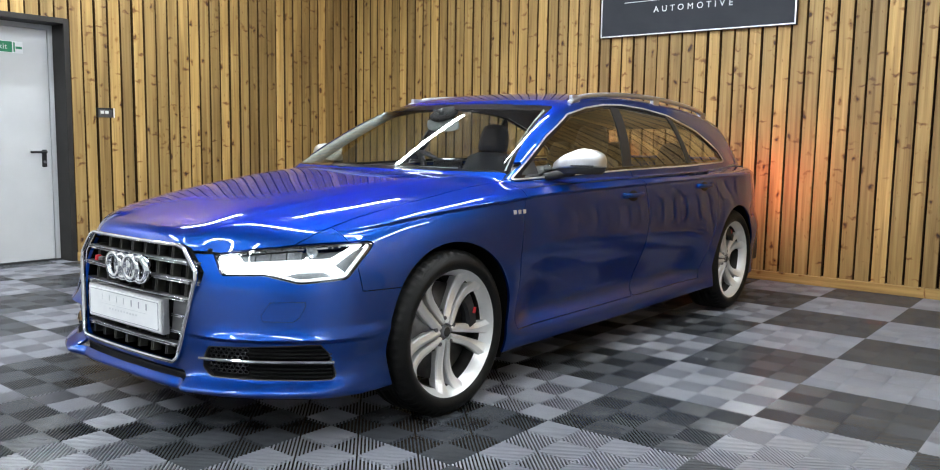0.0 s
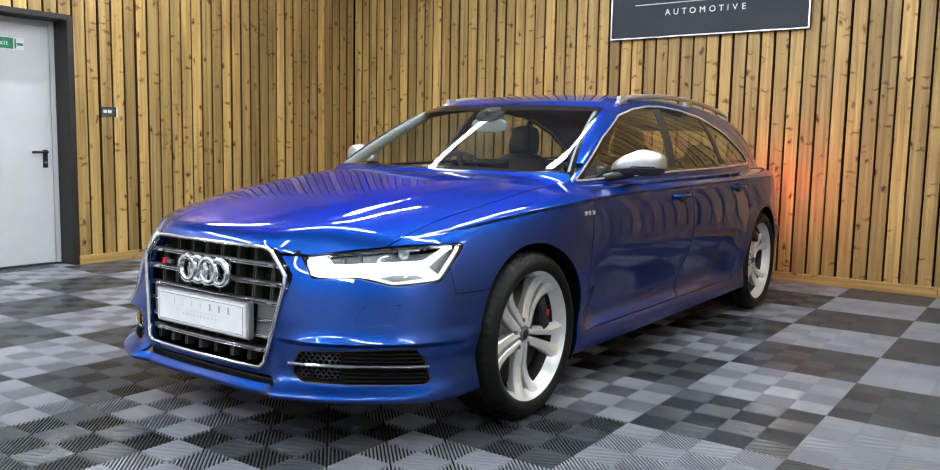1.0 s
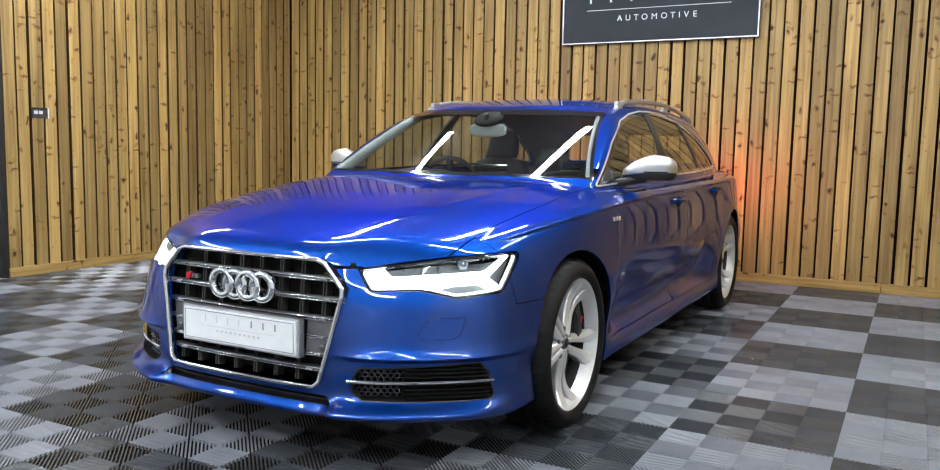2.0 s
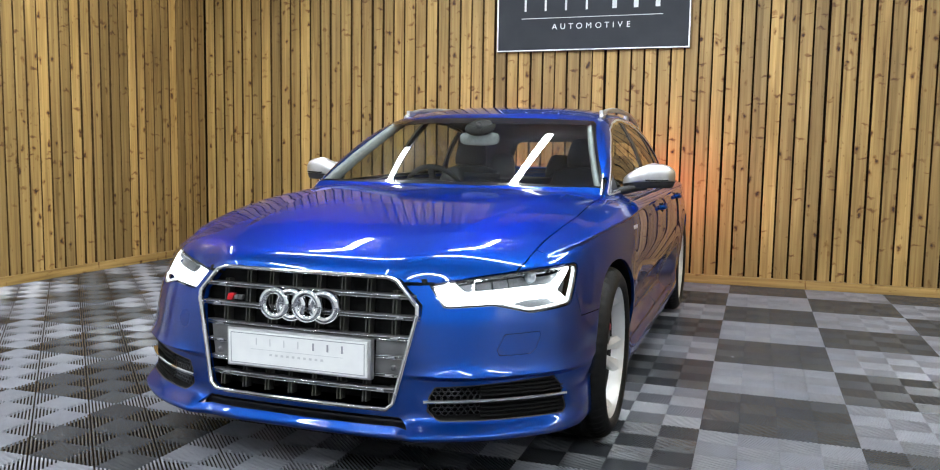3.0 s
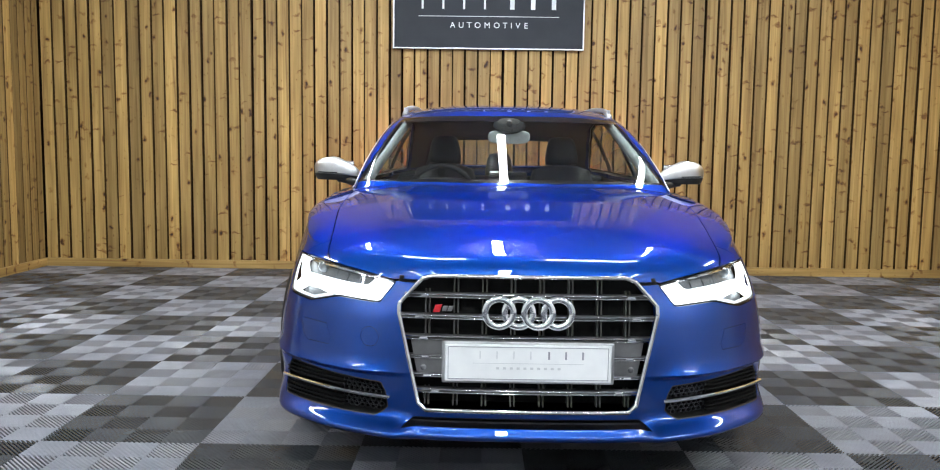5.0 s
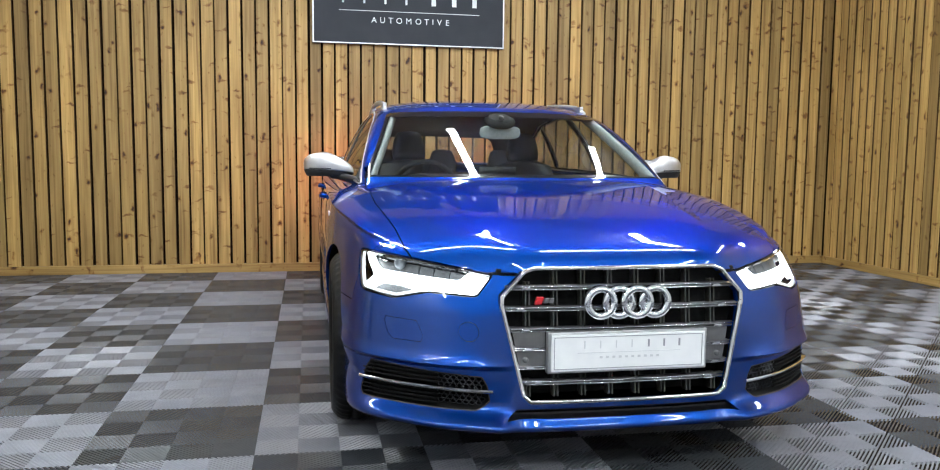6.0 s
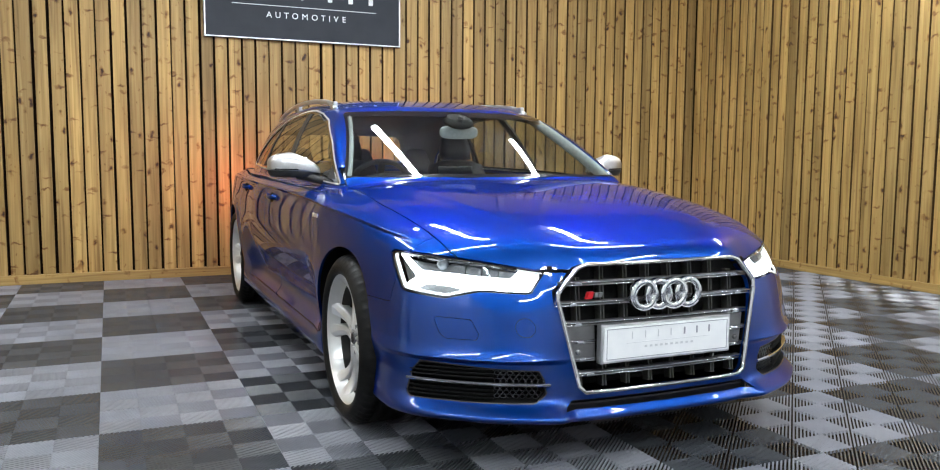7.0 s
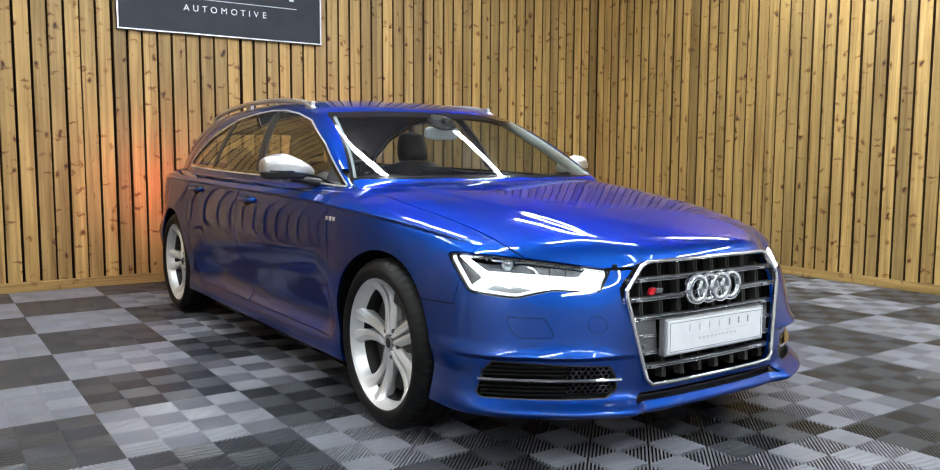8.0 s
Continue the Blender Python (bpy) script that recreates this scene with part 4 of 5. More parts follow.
part("chin_backing", boxed((-0.40, -0.83, 0.2), (0.40, -0.76, 0.29), 0.01), BLACK, car, "black lower air mouth")
bm = bmesh.new()
sweep(bm, [(x, grille_y(x, 0.25) + 0.03, 0.248) for x in np.linspace(-0.36, 0.36, 13)], [(-0.01, -0.003), (0.01, -0.003), (0.01, 0.003), (-0.01, 0.003)])
part("chin_slat", bm, BLACK, car, "black slat")

# four plain rings
emblem = empty("emblem", label="four plain interlaced chrome rings on the grille")
emblem.parent = grille
for k in range(4):
    x = (k - 1.5) * 0.0605
    bm = bmesh.new()
    pts = [(x + 0.0435 * math.cos(a), grille_y(x, 0.6) - 0.010 + 0.002 * (k % 2), 0.6 + 0.0435 * math.sin(a)) for a in [2 * math.pi * i / 40 for i in range(40)]]
    sweep(bm, pts, [(-0.0095, -0.022), (0.0095, -0.022), (0.0095, 0.002), (0.005, 0.009), (-0.005, 0.009), (-0.0095, 0.002)][::-1], closed=True, up=(0, 1, 0))
    bmesh.ops.recalc_face_normals(bm, faces=bm.faces)
    part("ring", bm, CHROME, emblem, "", True)
GB = grille_y(0.26, 0.604)
lean = Matrix(((1, 0, 0.35, -0.35 * 0.604), (0, 1, 0, 0), (0, 0, 1, 0), (0, 0, 0, 1)))
badge = part("grille_badge", boxed((-0.294, GB - 0.004, 0.593), (-0.272, GB + 0.012, 0.616), 0.002, lean), RED, grille, "small slanting red badge beside silver bars")
for k in range(2):
    part("badge_bar", boxed((-0.267 + 0.017 * k, GB - 0.004, 0.597), (-0.253 + 0.017 * k, GB + 0.012, 0.612), 0.002, lean), GREYMETAL, badge, "silver bar")

# show plate with bars in place of its lettering
plate = empty("show_plate", label="white dealer show plate with grey bars on a chrome-edged holder")
plate.parent = car
PY = -0.889
part("plate_holder", boxed((-0.266, PY + 0.002, 0.381), (0.266, PY + 0.03, 0.513), 0.005), SATIN, plate, "metal holder")
part("plate_face", boxed((-0.256, PY - 0.004, 0.389), (0.256, PY + 0.004, 0.504), 0.002), PLATEWHITE, plate, "white plate")
for lo, hi in (((-0.247, 0.3955), (0.247, 0.3975)), ((-0.247, 0.4955), (0.247, 0.4975)), ((-0.247, 0.3975), (-0.245, 0.4955)), ((0.245, 0.3975), (0.247, 0.4955))):
    part("plate_border", boxed((lo[0], PY - 0.0055, lo[1]), (hi[0], PY - 0.003, hi[1])), INK, plate, "thin grey line")
PALE = material("pale grey ink", (0.55, 0.56, 0.58), 0.4)
for k in range(7):
    x = -0.148 + 0.052 * k + (0.004 if k > 3 else 0)
    wide = 0.0016 if k < 4 else 0.003
    part("plate_mark", boxed((x - wide, PY - 0.0055, 0.460), (x + wide, PY - 0.003, 0.484)), PALE if k < 4 else INK, plate, "grey bar")
part("plate_mark", boxed((-0.17, PY - 0.0055, 0.4455), (0.17, PY - 0.003, 0.447)), PALE, plate, "thin grey bar")
for k in range(10):
    part("plate_mark", boxed((-0.098 + 0.021 * k, PY - 0.0055, 0.4275), (-0.089 + 0.021 * k, PY - 0.003, 0.4345)), PALE, plate, "small grey bar")

# ---- lower side intakes ----
bar_line = [(0.428, -0.842), (0.5, -0.813), (0.6, -0.758), (0.7, -0.684), (0.77, -0.622), (0.823, -0.566)]
bar_x = curve(*[(0.8 * x + 0.6 * y, x) for x, y in bar_line])
bar_y = curve(*[(0.8 * x + 0.6 * y, y) for x, y in bar_line])


def hexagon(r, depth):
    bm = bmesh.new()
    rings = []
    for rr, d in ((r, 0.0), (r * 0.74, 0.0), (r * 0.70, depth)):
        rings.append([bm.verts.new((rr * 1.35 * math.cos(math.pi * k / 3), d, rr * math.sin(math.pi * k / 3))) for k in range(6)])
    for a, b in zip(rings, rings[1:]):
        for k in range(6):
            bm.faces.new((a[k], a[(k + 1) % 6], b[(k + 1) % 6], b[k]))
    bmesh.ops.recalc_face_normals(bm, faces=bm.faces)
    return bm


for side in (1, -1):
    turn = (lambda s: s) if side > 0 else mirrored
    intake = empty("side_intake", label="black air intake with a slim chrome bar")
    intake.parent = car
    sheet_part("intake_bed", turn(intake_mouth), MATTBLACK, intake, "black recessed panel", rim=0.0, offset=-0.03)
    _, lip = carve(intake_mouth, lambda x, y, z: intake_shape(slant(x, y), z) + 0.004)
    sheet_part("intake_rim", turn(lip), BLACK, intake, "black rim", rim=0.03, offset=-0.002)
    bm = bmesh.new()
    path = [(side * float(bar_x(s)), float(bar_y(s)) - 0.004, 0.3205) for s in np.linspace(-0.172, 0.325, 22)]
    sweep(bm, path, [(-0.012, -0.0055), (0.006, -0.0055), (0.009, -0.002), (0.009, 0.002), (0.006, 0.0055), (-0.012, 0.0055)] if side > 0 else [(0.012, -0.0055), (-0.006, -0.0055), (-0.009, -0.002), (-0.009, 0.002), (-0.006, 0.0055), (0.012, 0.0055)])
    part("chrome_bar", bm, CHROME, intake, "slim chrome bar")
    mesh_hex = None
    for row in range(9):
        z = 0.266 + 0.0128 * row
        if abs(z - 0.3205) < 0.009:
            continue
        for col in range(7):
            s = -0.132 + 0.0205 * col + (0.01025 if row % 2 else 0)
            if intake_shape(np.array([s]), np.array([z]))[0] > -0.009:
                continue
            if mesh_hex is None:
                mesh_hex = part("mesh_cell", hexagon(0.0082, 0.02), GLOSSBLACK, intake, "black mesh cell")
                cell_ob = mesh_hex
            else:
                cell_ob = new("mesh_cell", mesh_hex.data)
                cell_ob.parent = intake
            tx, ty = float(bar_x(s + 0.01) - bar_x(s - 0.01)), float(bar_y(s + 0.01) - bar_y(s - 0.01))
            cell_ob.matrix_basis = pose(side * float(bar_x(s)), float(bar_y(s)) + 0.010, z, 0, 0, side * math.degrees(math.atan2(ty, tx)))
    for row in range(9):
        z = 0.268 + 0.0135 * row
        if abs(z - 0.3205) < 0.009:
            continue
        end = 0.30 if z < 0.35 else 0.275
        bm = bmesh.new()
        sweep(bm, [(side * float(bar_x(s)), float(bar_y(s)) + 0.012, z) for s in np.linspace(0.012, end, 12)], [(-0.006, -0.0015), (0.006, -0.003), (0.006, 0.001), (-0.006, 0.003)])
        part("intake_slat", bm, MATTBLACK, intake, "black slat")


# ---- mirrors, rails, handles, badges ----
def mirror(side):
    mir = empty("wing_mirror", label="wing mirror with brushed silver cap and black base")
    mir.parent = car

    def hull(z0, z1, name, mat, label, grow=0.0):
        bm = bmesh.new()
        rows, n = [], 28
        for i in range(11):
            z = z0 + (z1 - z0) * i / 10
            u = (z - 0.945) / 0.125
            k = max(1e-3, 1 - abs(2 * u - 0.8) ** 3.2 / 1.75) ** 0.5 if 0 <= u <= 1 else 1e-3
            row = []
            for j in range(n):
                a = 2 * math.pi * j / n
                c, s = math.cos(a), math.sin(a)
                px = math.copysign(abs(c) ** 0.72, c) * (0.122 + grow) * k
                py = math.copysign(abs(s) ** 0.8, s) * ((0.055 if s > 0 else 0.062) + grow) * k
                py -= 0.035 * (px / 0.112) * (0 if s > 0.5 else 1) * -0.6
                row.append(bm.verts.new((side * (0.888 + px + 0.006 * u), 0.915 + py + 0.10 * max(px, -0.05) * 0.5, z - 0.05 * max(u, 0) * (max(0.02 - px, 0) / 0.14) ** 1.3)))
            rows.append(row)
        for r0, r1 in zip(rows, rows[1:]):
            for j in range(n):
                bm.faces.new((r0[j], r0[(j + 1) % n], r1[(j + 1) % n], r1[j]))
        bm.faces.new(rows[0])
        bm.faces.new(rows[-1])
        bmesh.ops.recalc_face_normals(bm, faces=bm.faces)
        return part(name, bm, mat, mir, label, True)
    hull(0.981, 1.069, "mirror_cap", SATIN, "brushed silver cap", 0.001)
    hull(0.948, 0.984, "mirror_base", BLACK, "black lower shell")
    bm = bmesh.new()
    sweep(bm, chain([(side * 0.745, 0.80, 0.925), (side * 0.79, 0.83, 0.937), (side * 0.84, 0.87, 0.95), (side * 0.88, 0.89, 0.956)], 4), circle(0.016, 10, 0.02))
    part("mirror_arm", bm, BLACK, mir, "black arm", True)
    bm = boxed((side * 0.895 - 0.085, 0.962, 0.965), (side * 0.895 + 0.085, 0.968, 1.045), 0.004)
    part("mirror_glass", bm, CHROME, mir, "mirror glass")
    bm = bmesh.new()
    sweep(bm, [(side * 0.80, 0.862, 0.985), (side * 0.90, 0.852, 0.986), (side * 0.985, 0.885, 0.987)], [(-0.004, -0.003), (0.004, -0.003), (0.004, 0.003), (-0.004, 0.003)])
    part("side_repeater", bm, GLOSSBLACK, mir, "thin dark indicator strip")


for side in (1, -1):
    mirror(side)
    rail = empty("roof_rail", label="polished aluminium roof rail")
    rail.parent = car
    pts = [(1.31, 0.577, 0.002), (1.38, 0.574, 0.013), (1.5, 0.57, 0.024), (1.9, 0.563, 0.031), (2.4, 0.552, 0.034), (2.9, 0.53, 0.032), (3.15, 0.515, 0.026), (3.22, 0.508, 0.008)]
    bm = bmesh.new()
    sweep(bm, chain([(side * x, y, surf_z(x, y) + up) for y, x, up in pts], 5), [(0.015 * c, 0.014 * s) for c, s in circle(1.0, 12)])
    part("rail_bar", bm, SATIN, rail, "", True)
    for y, x in ((1.37, 0.572), (2.35, 0.554), (3.17, 0.513)):
        z = surf_z(x, y)
        part("rail_foot", boxed((side * x - 0.012, y - 0.04, z - 0.02), (side * x + 0.012, y + 0.04, z + 0.034), 0.006), SATIN, rail)
    for y, z in ((1.444, 0.822), (2.372, 0.842)):
        x = surf_x(y, z)
        handle = empty("door_handle", label="blue door handle")
        handle.parent = car
        # no hollow: a flat black ellipsoid paints the shade of the grip's bowl
        bm = bmesh.new()
        bmesh.ops.create_uvsphere(bm, u_segments=24, v_segments=12, radius=1.0)
        bmesh.ops.transform(bm, matrix=Matrix.Translation((side * (x + 0.001), y, z - 0.006)) @ Matrix.Diagonal((0.007, 0.058, 0.034, 1)), verts=bm.verts)
        part("recess_shade", bm, MATTBLACK, handle, "flat black bulge for the shade in the handle bowl", True)
        bm = bmesh.new()
        path = chain([(side * (x - 0.002), y - 0.105, z + 0.006), (side * (x + 0.022), y - 0.075, z + 0.006), (side * (x + 0.028), y, z + 0.004), (side * (x + 0.022), y + 0.075, z + 0.006), (side * (x - 0.002), y + 0.105, z + 0.006)], 5)
        sweep(bm, path, [(0.008 * c, 0.0125 * s) for c, s in circle(1.0, 10)])
        part("grip", bm, PAINT, handle, "", True)
    # small wing badge as plain bars
    badge = empty("wing_badge", label="small silver wing badge of plain bars")
    badge.parent = car
    for k in range(3):
        y, z = 0.385 + 0.034 * k, 0.795
        x = surf_x(y, z)
        part("badge_bar", boxed((side * x - 0.003, y - 0.010, z - 0.009), (side * x + 0.003, y + 0.010, z + 0.009), 0.002), RIM, badge)
    # tail lights
    tail = empty("tail_light", label="lit red tail light")
    tail.parent = car
    sheet_part("tail_lens", tail_piece if side > 0 else mirrored(tail_piece), TAIL, tail, "glowing red lens", rim=0.0)
    sheet_part("tail_housing", tail_piece if side > 0 else mirrored(tail_piece), GLOSSBLACK, tail, "black housing", rim=0.0, offset=-0.010)

# wipers
for x0, x1 in ((0.55, -0.05), (-0.1, -0.62)):
    wip = empty("wiper", label="black windscreen wiper at rest")
    wip.parent = car
    sy = lambda x: 0.365 + SCREEN_BOW * x * x
    bm = bmesh.new()
    sweep(bm, [(x, sy(x) + 0.005 + 0.035 * k, 0.946 + 0.012 * k) for k, x in ((0, x0), (0.4, x0 + (x1 - x0) * 0.5), (0.9, x1))], [(-0.008, -0.005), (0.008, -0.005), (0.006, 0.006), (-0.006, 0.006)])
    part("wiper_arm", bm, BLACK, wip)
    bm = bmesh.new()
    sweep(bm, [(x, sy(x) + 0.018, 0.952) for x in np.linspace(x0 - 0.1 * (x0 > 0.3), x1, 9)], [(-0.006, -0.006), (0.006, -0.006), (0.002, 0.008), (-0.002, 0.008)])
    part("wiper_blade", bm, BLACK, wip)

# ---- cabin ----
roof_part, _ = cut(skin, 0.99 - skin.v[:, 2])
sheet_part("headliner", both(roof_part), LEATHER, car, "dark headliner and pillar trim", rim=0.0, offset=-0.03)
for side in (1, -1):
    # lining of the windscreen pillar, facing the cabin
    bm = bmesh.new()
    rows = []
    for z in np.linspace(0.945, 1.262, 12):
        x = float(np.interp(z, [0.952, 1.264], [0.715, 0.562]))
        y = 0.365 + (z - 0.95) * (1.55 + 1.25 * (z - 0.95)) + SCREEN_BOW * x * x
        rows.append([bm.verts.new((side * (x - dx), y + dy, z - dz)) for dx, dy, dz in ((0.004, 0.012, 0.0), (0.022, 0.035, 0.004), (0.040, 0.10, 0.01), (0.0, 0.11, 0.01))])
    for r0, r1 in zip(rows, rows[1:]):
        for k in range(4):
            bm.faces.new((r0[k], r0[(k + 1) % 4], r1[(k + 1) % 4], r1[k]))
    bm.faces.new(rows[0])
    bm.faces.new(rows[-1])
    bmesh.ops.recalc_face_normals(bm, faces=bm.faces)
    part("pillar_trim", bm, TRIMGREY, car, "pale grey pillar trim", True)
    part("side_lining", boxed((side * 0.67 - 0.07, 2.5, 0.45), (side * 0.67 + 0.07, 3.45, 0.95), 0.02), LEATHER, car, "black load space lining")
    turn = (lambda s: s) if side > 0 else mirrored
    for panel in (front_door, rear_door):
        upper, _ = cut(panel, 0.5 - panel.v[:, 2])
        sheet_part("door_card", turn(upper), LEATHER, car, "black door lining", rim=0.0, offset=-0.06)
dash = empty("dashboard", label="black dashboard below the windscreen")
dash.parent = car
bm = bmesh.new()
sec = [(0.60, 0.92), (0.78, 0.945), (0.98, 0.945), (1.06, 0.92), (1.08, 0.86), (1.02, 0.72), (0.95, 0.6), (0.5, 0.6)]
rows = []
for x in np.linspace(-0.70, 0.70, 15):
    hump = 0.03 * math.exp(-((x + 0.36) / 0.17) ** 2)
    bend = 0.1 * x * x
    rows.append([bm.verts.new((x, y + bend + (0.05 * x * x if i < 2 else 0), z - 0.02 * abs(x) + (hump if i in (2, 3) else 0))) for i, (y, z) in enumerate(sec)])
for r0, r1 in zip(rows, rows[1:]):
    for j in range(len(sec)):
        bm.faces.new((r0[j], r0[(j + 1) % len(sec)], r1[(j + 1) % len(sec)], r1[j]))
bm.faces.new(rows[0])
bm.faces.new(rows[-1])
bmesh.ops.recalc_face_normals(bm, faces=bm.faces)
part("dash_body", bm, BLACK, dash, "", True)
part("dash_card", boxed((-0.09, 0.80, 0.948), (0.13, 0.93, 0.953), 0.001), TRIMGREY, dash, "pale card lying on the dash")
part("screen_unit", boxed((-0.10, 0.99, 0.945), (0.10, 1.01, 1.0), 0.006), GLOSSBLACK, dash, "small dark screen")
wheel_s = empty("steering_wheel", label="black leather steering wheel")
wheel_s.parent = car
M = pose(-0.36, 1.24, 0.862, -66, 0, 0)
bm = bmesh.new()
sweep(bm, [M @ Vector((0.178 * math.cos(a), 0.178 * math.sin(a), 0)) for a in [2 * math.pi * k / 40 for k in range(40)]], circle(0.0145, 8), closed=True, up=(0, 0.4, 0.9))
part("steering_rim", bm, LEATHER, wheel_s, "", True)
bm = boxed((-0.16, -0.02, -0.012), (0.16, 0.02, 0.012), 0.008, M)
box(bm, (-0.018, -0.17, -0.012), (0.018, 0.0, 0.012), 0.006, M)
box(bm, (-0.07, -0.06, -0.025), (0.07, 0.05, 0.02), 0.012, M)
part("steering_spokes", bm, BLACK, wheel_s)


def cushion(lo, hi, m, r=0.05, taper=0.82):
    """A soft upholstered block, narrower at its top."""
    bm = bmesh.new()
    bmesh.ops.create_cube(bm, size=1.0)
    bmesh.ops.subdivide_edges(bm, edges=list(bm.edges), cuts=3, use_grid_fill=True)
    size, mid = Vector([h - l for l, h in zip(lo, hi)]), Vector([(h + l) / 2 for l, h in zip(lo, hi)])
    for v in bm.verts:
        c = v.co * 2
        k = 1 - 0.10 * (c.x * c.x * c.y * c.y + c.y * c.y * c.z * c.z + c.x * c.x * c.z * c.z) / 1.6
        t = 1 - (1 - taper) * (c.z + 1) / 2
        v.co = m @ (mid + Vector((v.co.x * size.x * k * t, v.co.y * size.y * k, v.co.z * size.z * k)))
    bmesh.ops.smooth_vert(bm, verts=bm.verts, factor=0.5, use_axis_x=True, use_axis_y=True, use_axis_z=True)
    return bm


def seat(x, y, wide=0.5, recline=16, tall=0.53, n=1):
    s = empty("car_seat", label="black leather car seat with headrest")
    s.parent = car
    m = pose(x, y, 0.42, 0, 0, 0)
    part("seat_cushion", cushion((-wide / 2, -0.5, 0), (wide / 2, 0.05, 0.16), m, taper=0.95), LEATHER, s, "", True)
    b = pose(x, y + 0.02, 0.52, -recline, 0, 0)
    part("backrest", cushion((-wide / 2, -0.06, 0), (wide / 2, 0.09, tall), b), LEATHER, s, "", True)
    for k in range(n):
        hx = (k - (n - 1) / 2) * 0.45
        part("headrest", cushion((hx - 0.115, -0.05, tall - 0.01), (hx + 0.115, 0.05, tall + 0.18), b, taper=0.72), LEATHER, s, "", True)


seat(-0.37, 1.72)
seat(0.37, 1.72)
seat(0.0, 2.62, 1.24, 24, 0.45, 3)
rv = empty("interior_mirror", label="pale grey interior mirror hanging from the windscreen")
rv.parent = car
m = pose(0.0, 0.955, 1.18, 8, 0, 0)
bm = bmesh.new()
bmesh.ops.create_uvsphere(bm, u_segments=24, v_segments=12, radius=1.0)
for v in bm.verts:
    c = v.co
    v.co = Vector([math.copysign(abs(a) ** 0.6, a) for a in c])
bmesh.ops.transform(bm, matrix=m @ Matrix.Diagonal((0.11, 0.018, 0.036, 1)), verts=bm.verts)
part("mirror_shell", bm, TRIMGREY, rv, "pale grey shell", True)
bm = bmesh.new()
sweep(bm, [(0, 0.96, 1.2), (0, 0.95, 1.235), (0, 0.93, 1.262)], circle(0.014, 8), up=(0, 1, 0))
part("mirror_stalk", bm, BLACK, rv, "", True)
bm = bmesh.new()
bmesh.ops.create_uvsphere(bm, u_segments=24, v_segments=12, radius=1.0)
bmesh.ops.transform(bm, matrix=pose(0, 0.965, 1.238, 30, 0, 0) @ Matrix.Diagonal((0.085, 0.075, 0.026, 1)), verts=bm.verts)
part("sensor_box", bm, MATTBLACK, rv, "black sensor housing", True)
part("parcel_shelf", boxed((-0.62, 2.85, 0.88), (0.62, 3.45, 0.92), 0.01), LEATHER, car, "black load cover")


# ---- floor tiles ----
PITCH, TX, TY = 0.6, 0.015, 0.2
SUB = PITCH / 4


def tile_mesh():
    """One square tile: 4 by 4 fields of slanting ribs, turned from field to field."""
    vs, fs = [], []
    rib, gap, deep, slope, cap = 0.0068, 0.0062, 0.0118, 0.0012, 0.0026
    p = rib + gap
    for i in range(4):
        for j in range(4):
            x0, y0 = i * SUB + 0.0005, j * SUB + 0.0005
            s = SUB - 0.001
            flip = (i + j) % 2
            n = int(2 * s / (p * math.sqrt(2)))
            pitch = 2 * s / n
            w = pitch * rib / p

            def ends(c):
                return ((c, 0.0), (0.0, c)) if c <= s else ((s, c - s), (c - s, s))

            def strip(lo, hi):
                """Outline of a slanting band of the field between two diagonals."""
                (a, b), (d, c) = ends(lo), ends(hi)
                poly = [a, (s, 0.0), d, c, (0.0, s), b] if lo < s < hi else [a, d, c, b]
                return [(s - u, v) for u, v in reversed(poly)] if flip else poly
            for k in range(n):
                lo, hi = k * pitch + (pitch - w) / 2, k * pitch + (pitch + w) / 2
                e = slope * math.sqrt(2)
                top, foot = strip(lo + e, hi - e), strip(lo, hi)
                if len(top) != len(foot):
                    top = strip(lo + e * 0.5, hi - e * 0.5)
                if len(top) != len(foot):
                    top = foot
                base, m = len(vs), len(top)
                vs += [(x0 + u, y0 + v, 0.0) for u, v in top] + [(x0 + u, y0 + v, -slope) for u, v in foot] + [(x0 + u, y0 + v, -cap) for u, v in foot]
                fs.append(tuple(base + q for q in range(m)))
                for q in range(m):
                    r = (q + 1) % m
                    for l in (0, m):
                        fs.append((base + l + q, base + l + m + q, base + l + m + r, base + l + r))
                fs.append(tuple(base + 2 * m + q for q in reversed(range(m))))
                # slim web below the cap
                mid = (lo + hi) / 2
                (a, b) = ends(mid)
                if flip:
                    a, b = (s - a[0], a[1]), (s - b[0], b[1])
                nx, ny = (b[1] - a[1]), -(b[0] - a[0])
                ln = max(math.hypot(nx, ny), 1e-6)
                nx, ny = nx / ln * 0.001, ny / ln * 0.001
                base = len(vs)
                for zz in (-cap, -deep):
                    vs += [(x0 + u, y0 + v, zz) for u, v in ((a[0] - nx, a[1] - ny), (b[0] - nx, b[1] - ny), (b[0] + nx, b[1] + ny), (a[0] + nx, a[1] + ny))]
                for q in range(4):
                    r = (q + 1) % 4
                    fs.append((base + q, base + 4 + q, base + 4 + r, base + r))
    me = bpy.data.meshes.new("floor_tile")
    me.from_pydata(vs, [], fs)
    return me


floor = bpy.data.objects["floor"]
tile_a = tile_mesh()
tile_b = tile_a.copy()
tile_a.materials.append(TILE_LIGHT)
tile_b.materials.append(TILE_DARK)
for i in range(-8, 8):
    for j in range(-12, 7):
        x, y = TX + i * PITCH, TY + j * PITCH
        if x + PITCH < X0 - 0.35 or x > X1 + 0.05 or y > Y1 + 0.1 or y + PITCH < Y0:
            continue
        # the strip at x = -1.8 has a light tile from y = 0.2
        t = new("floor_tile", tile_a if (i + 3 + j) % 2 == 0 else tile_b)
        t.location = (x, y, 0)
        t.parent = floor


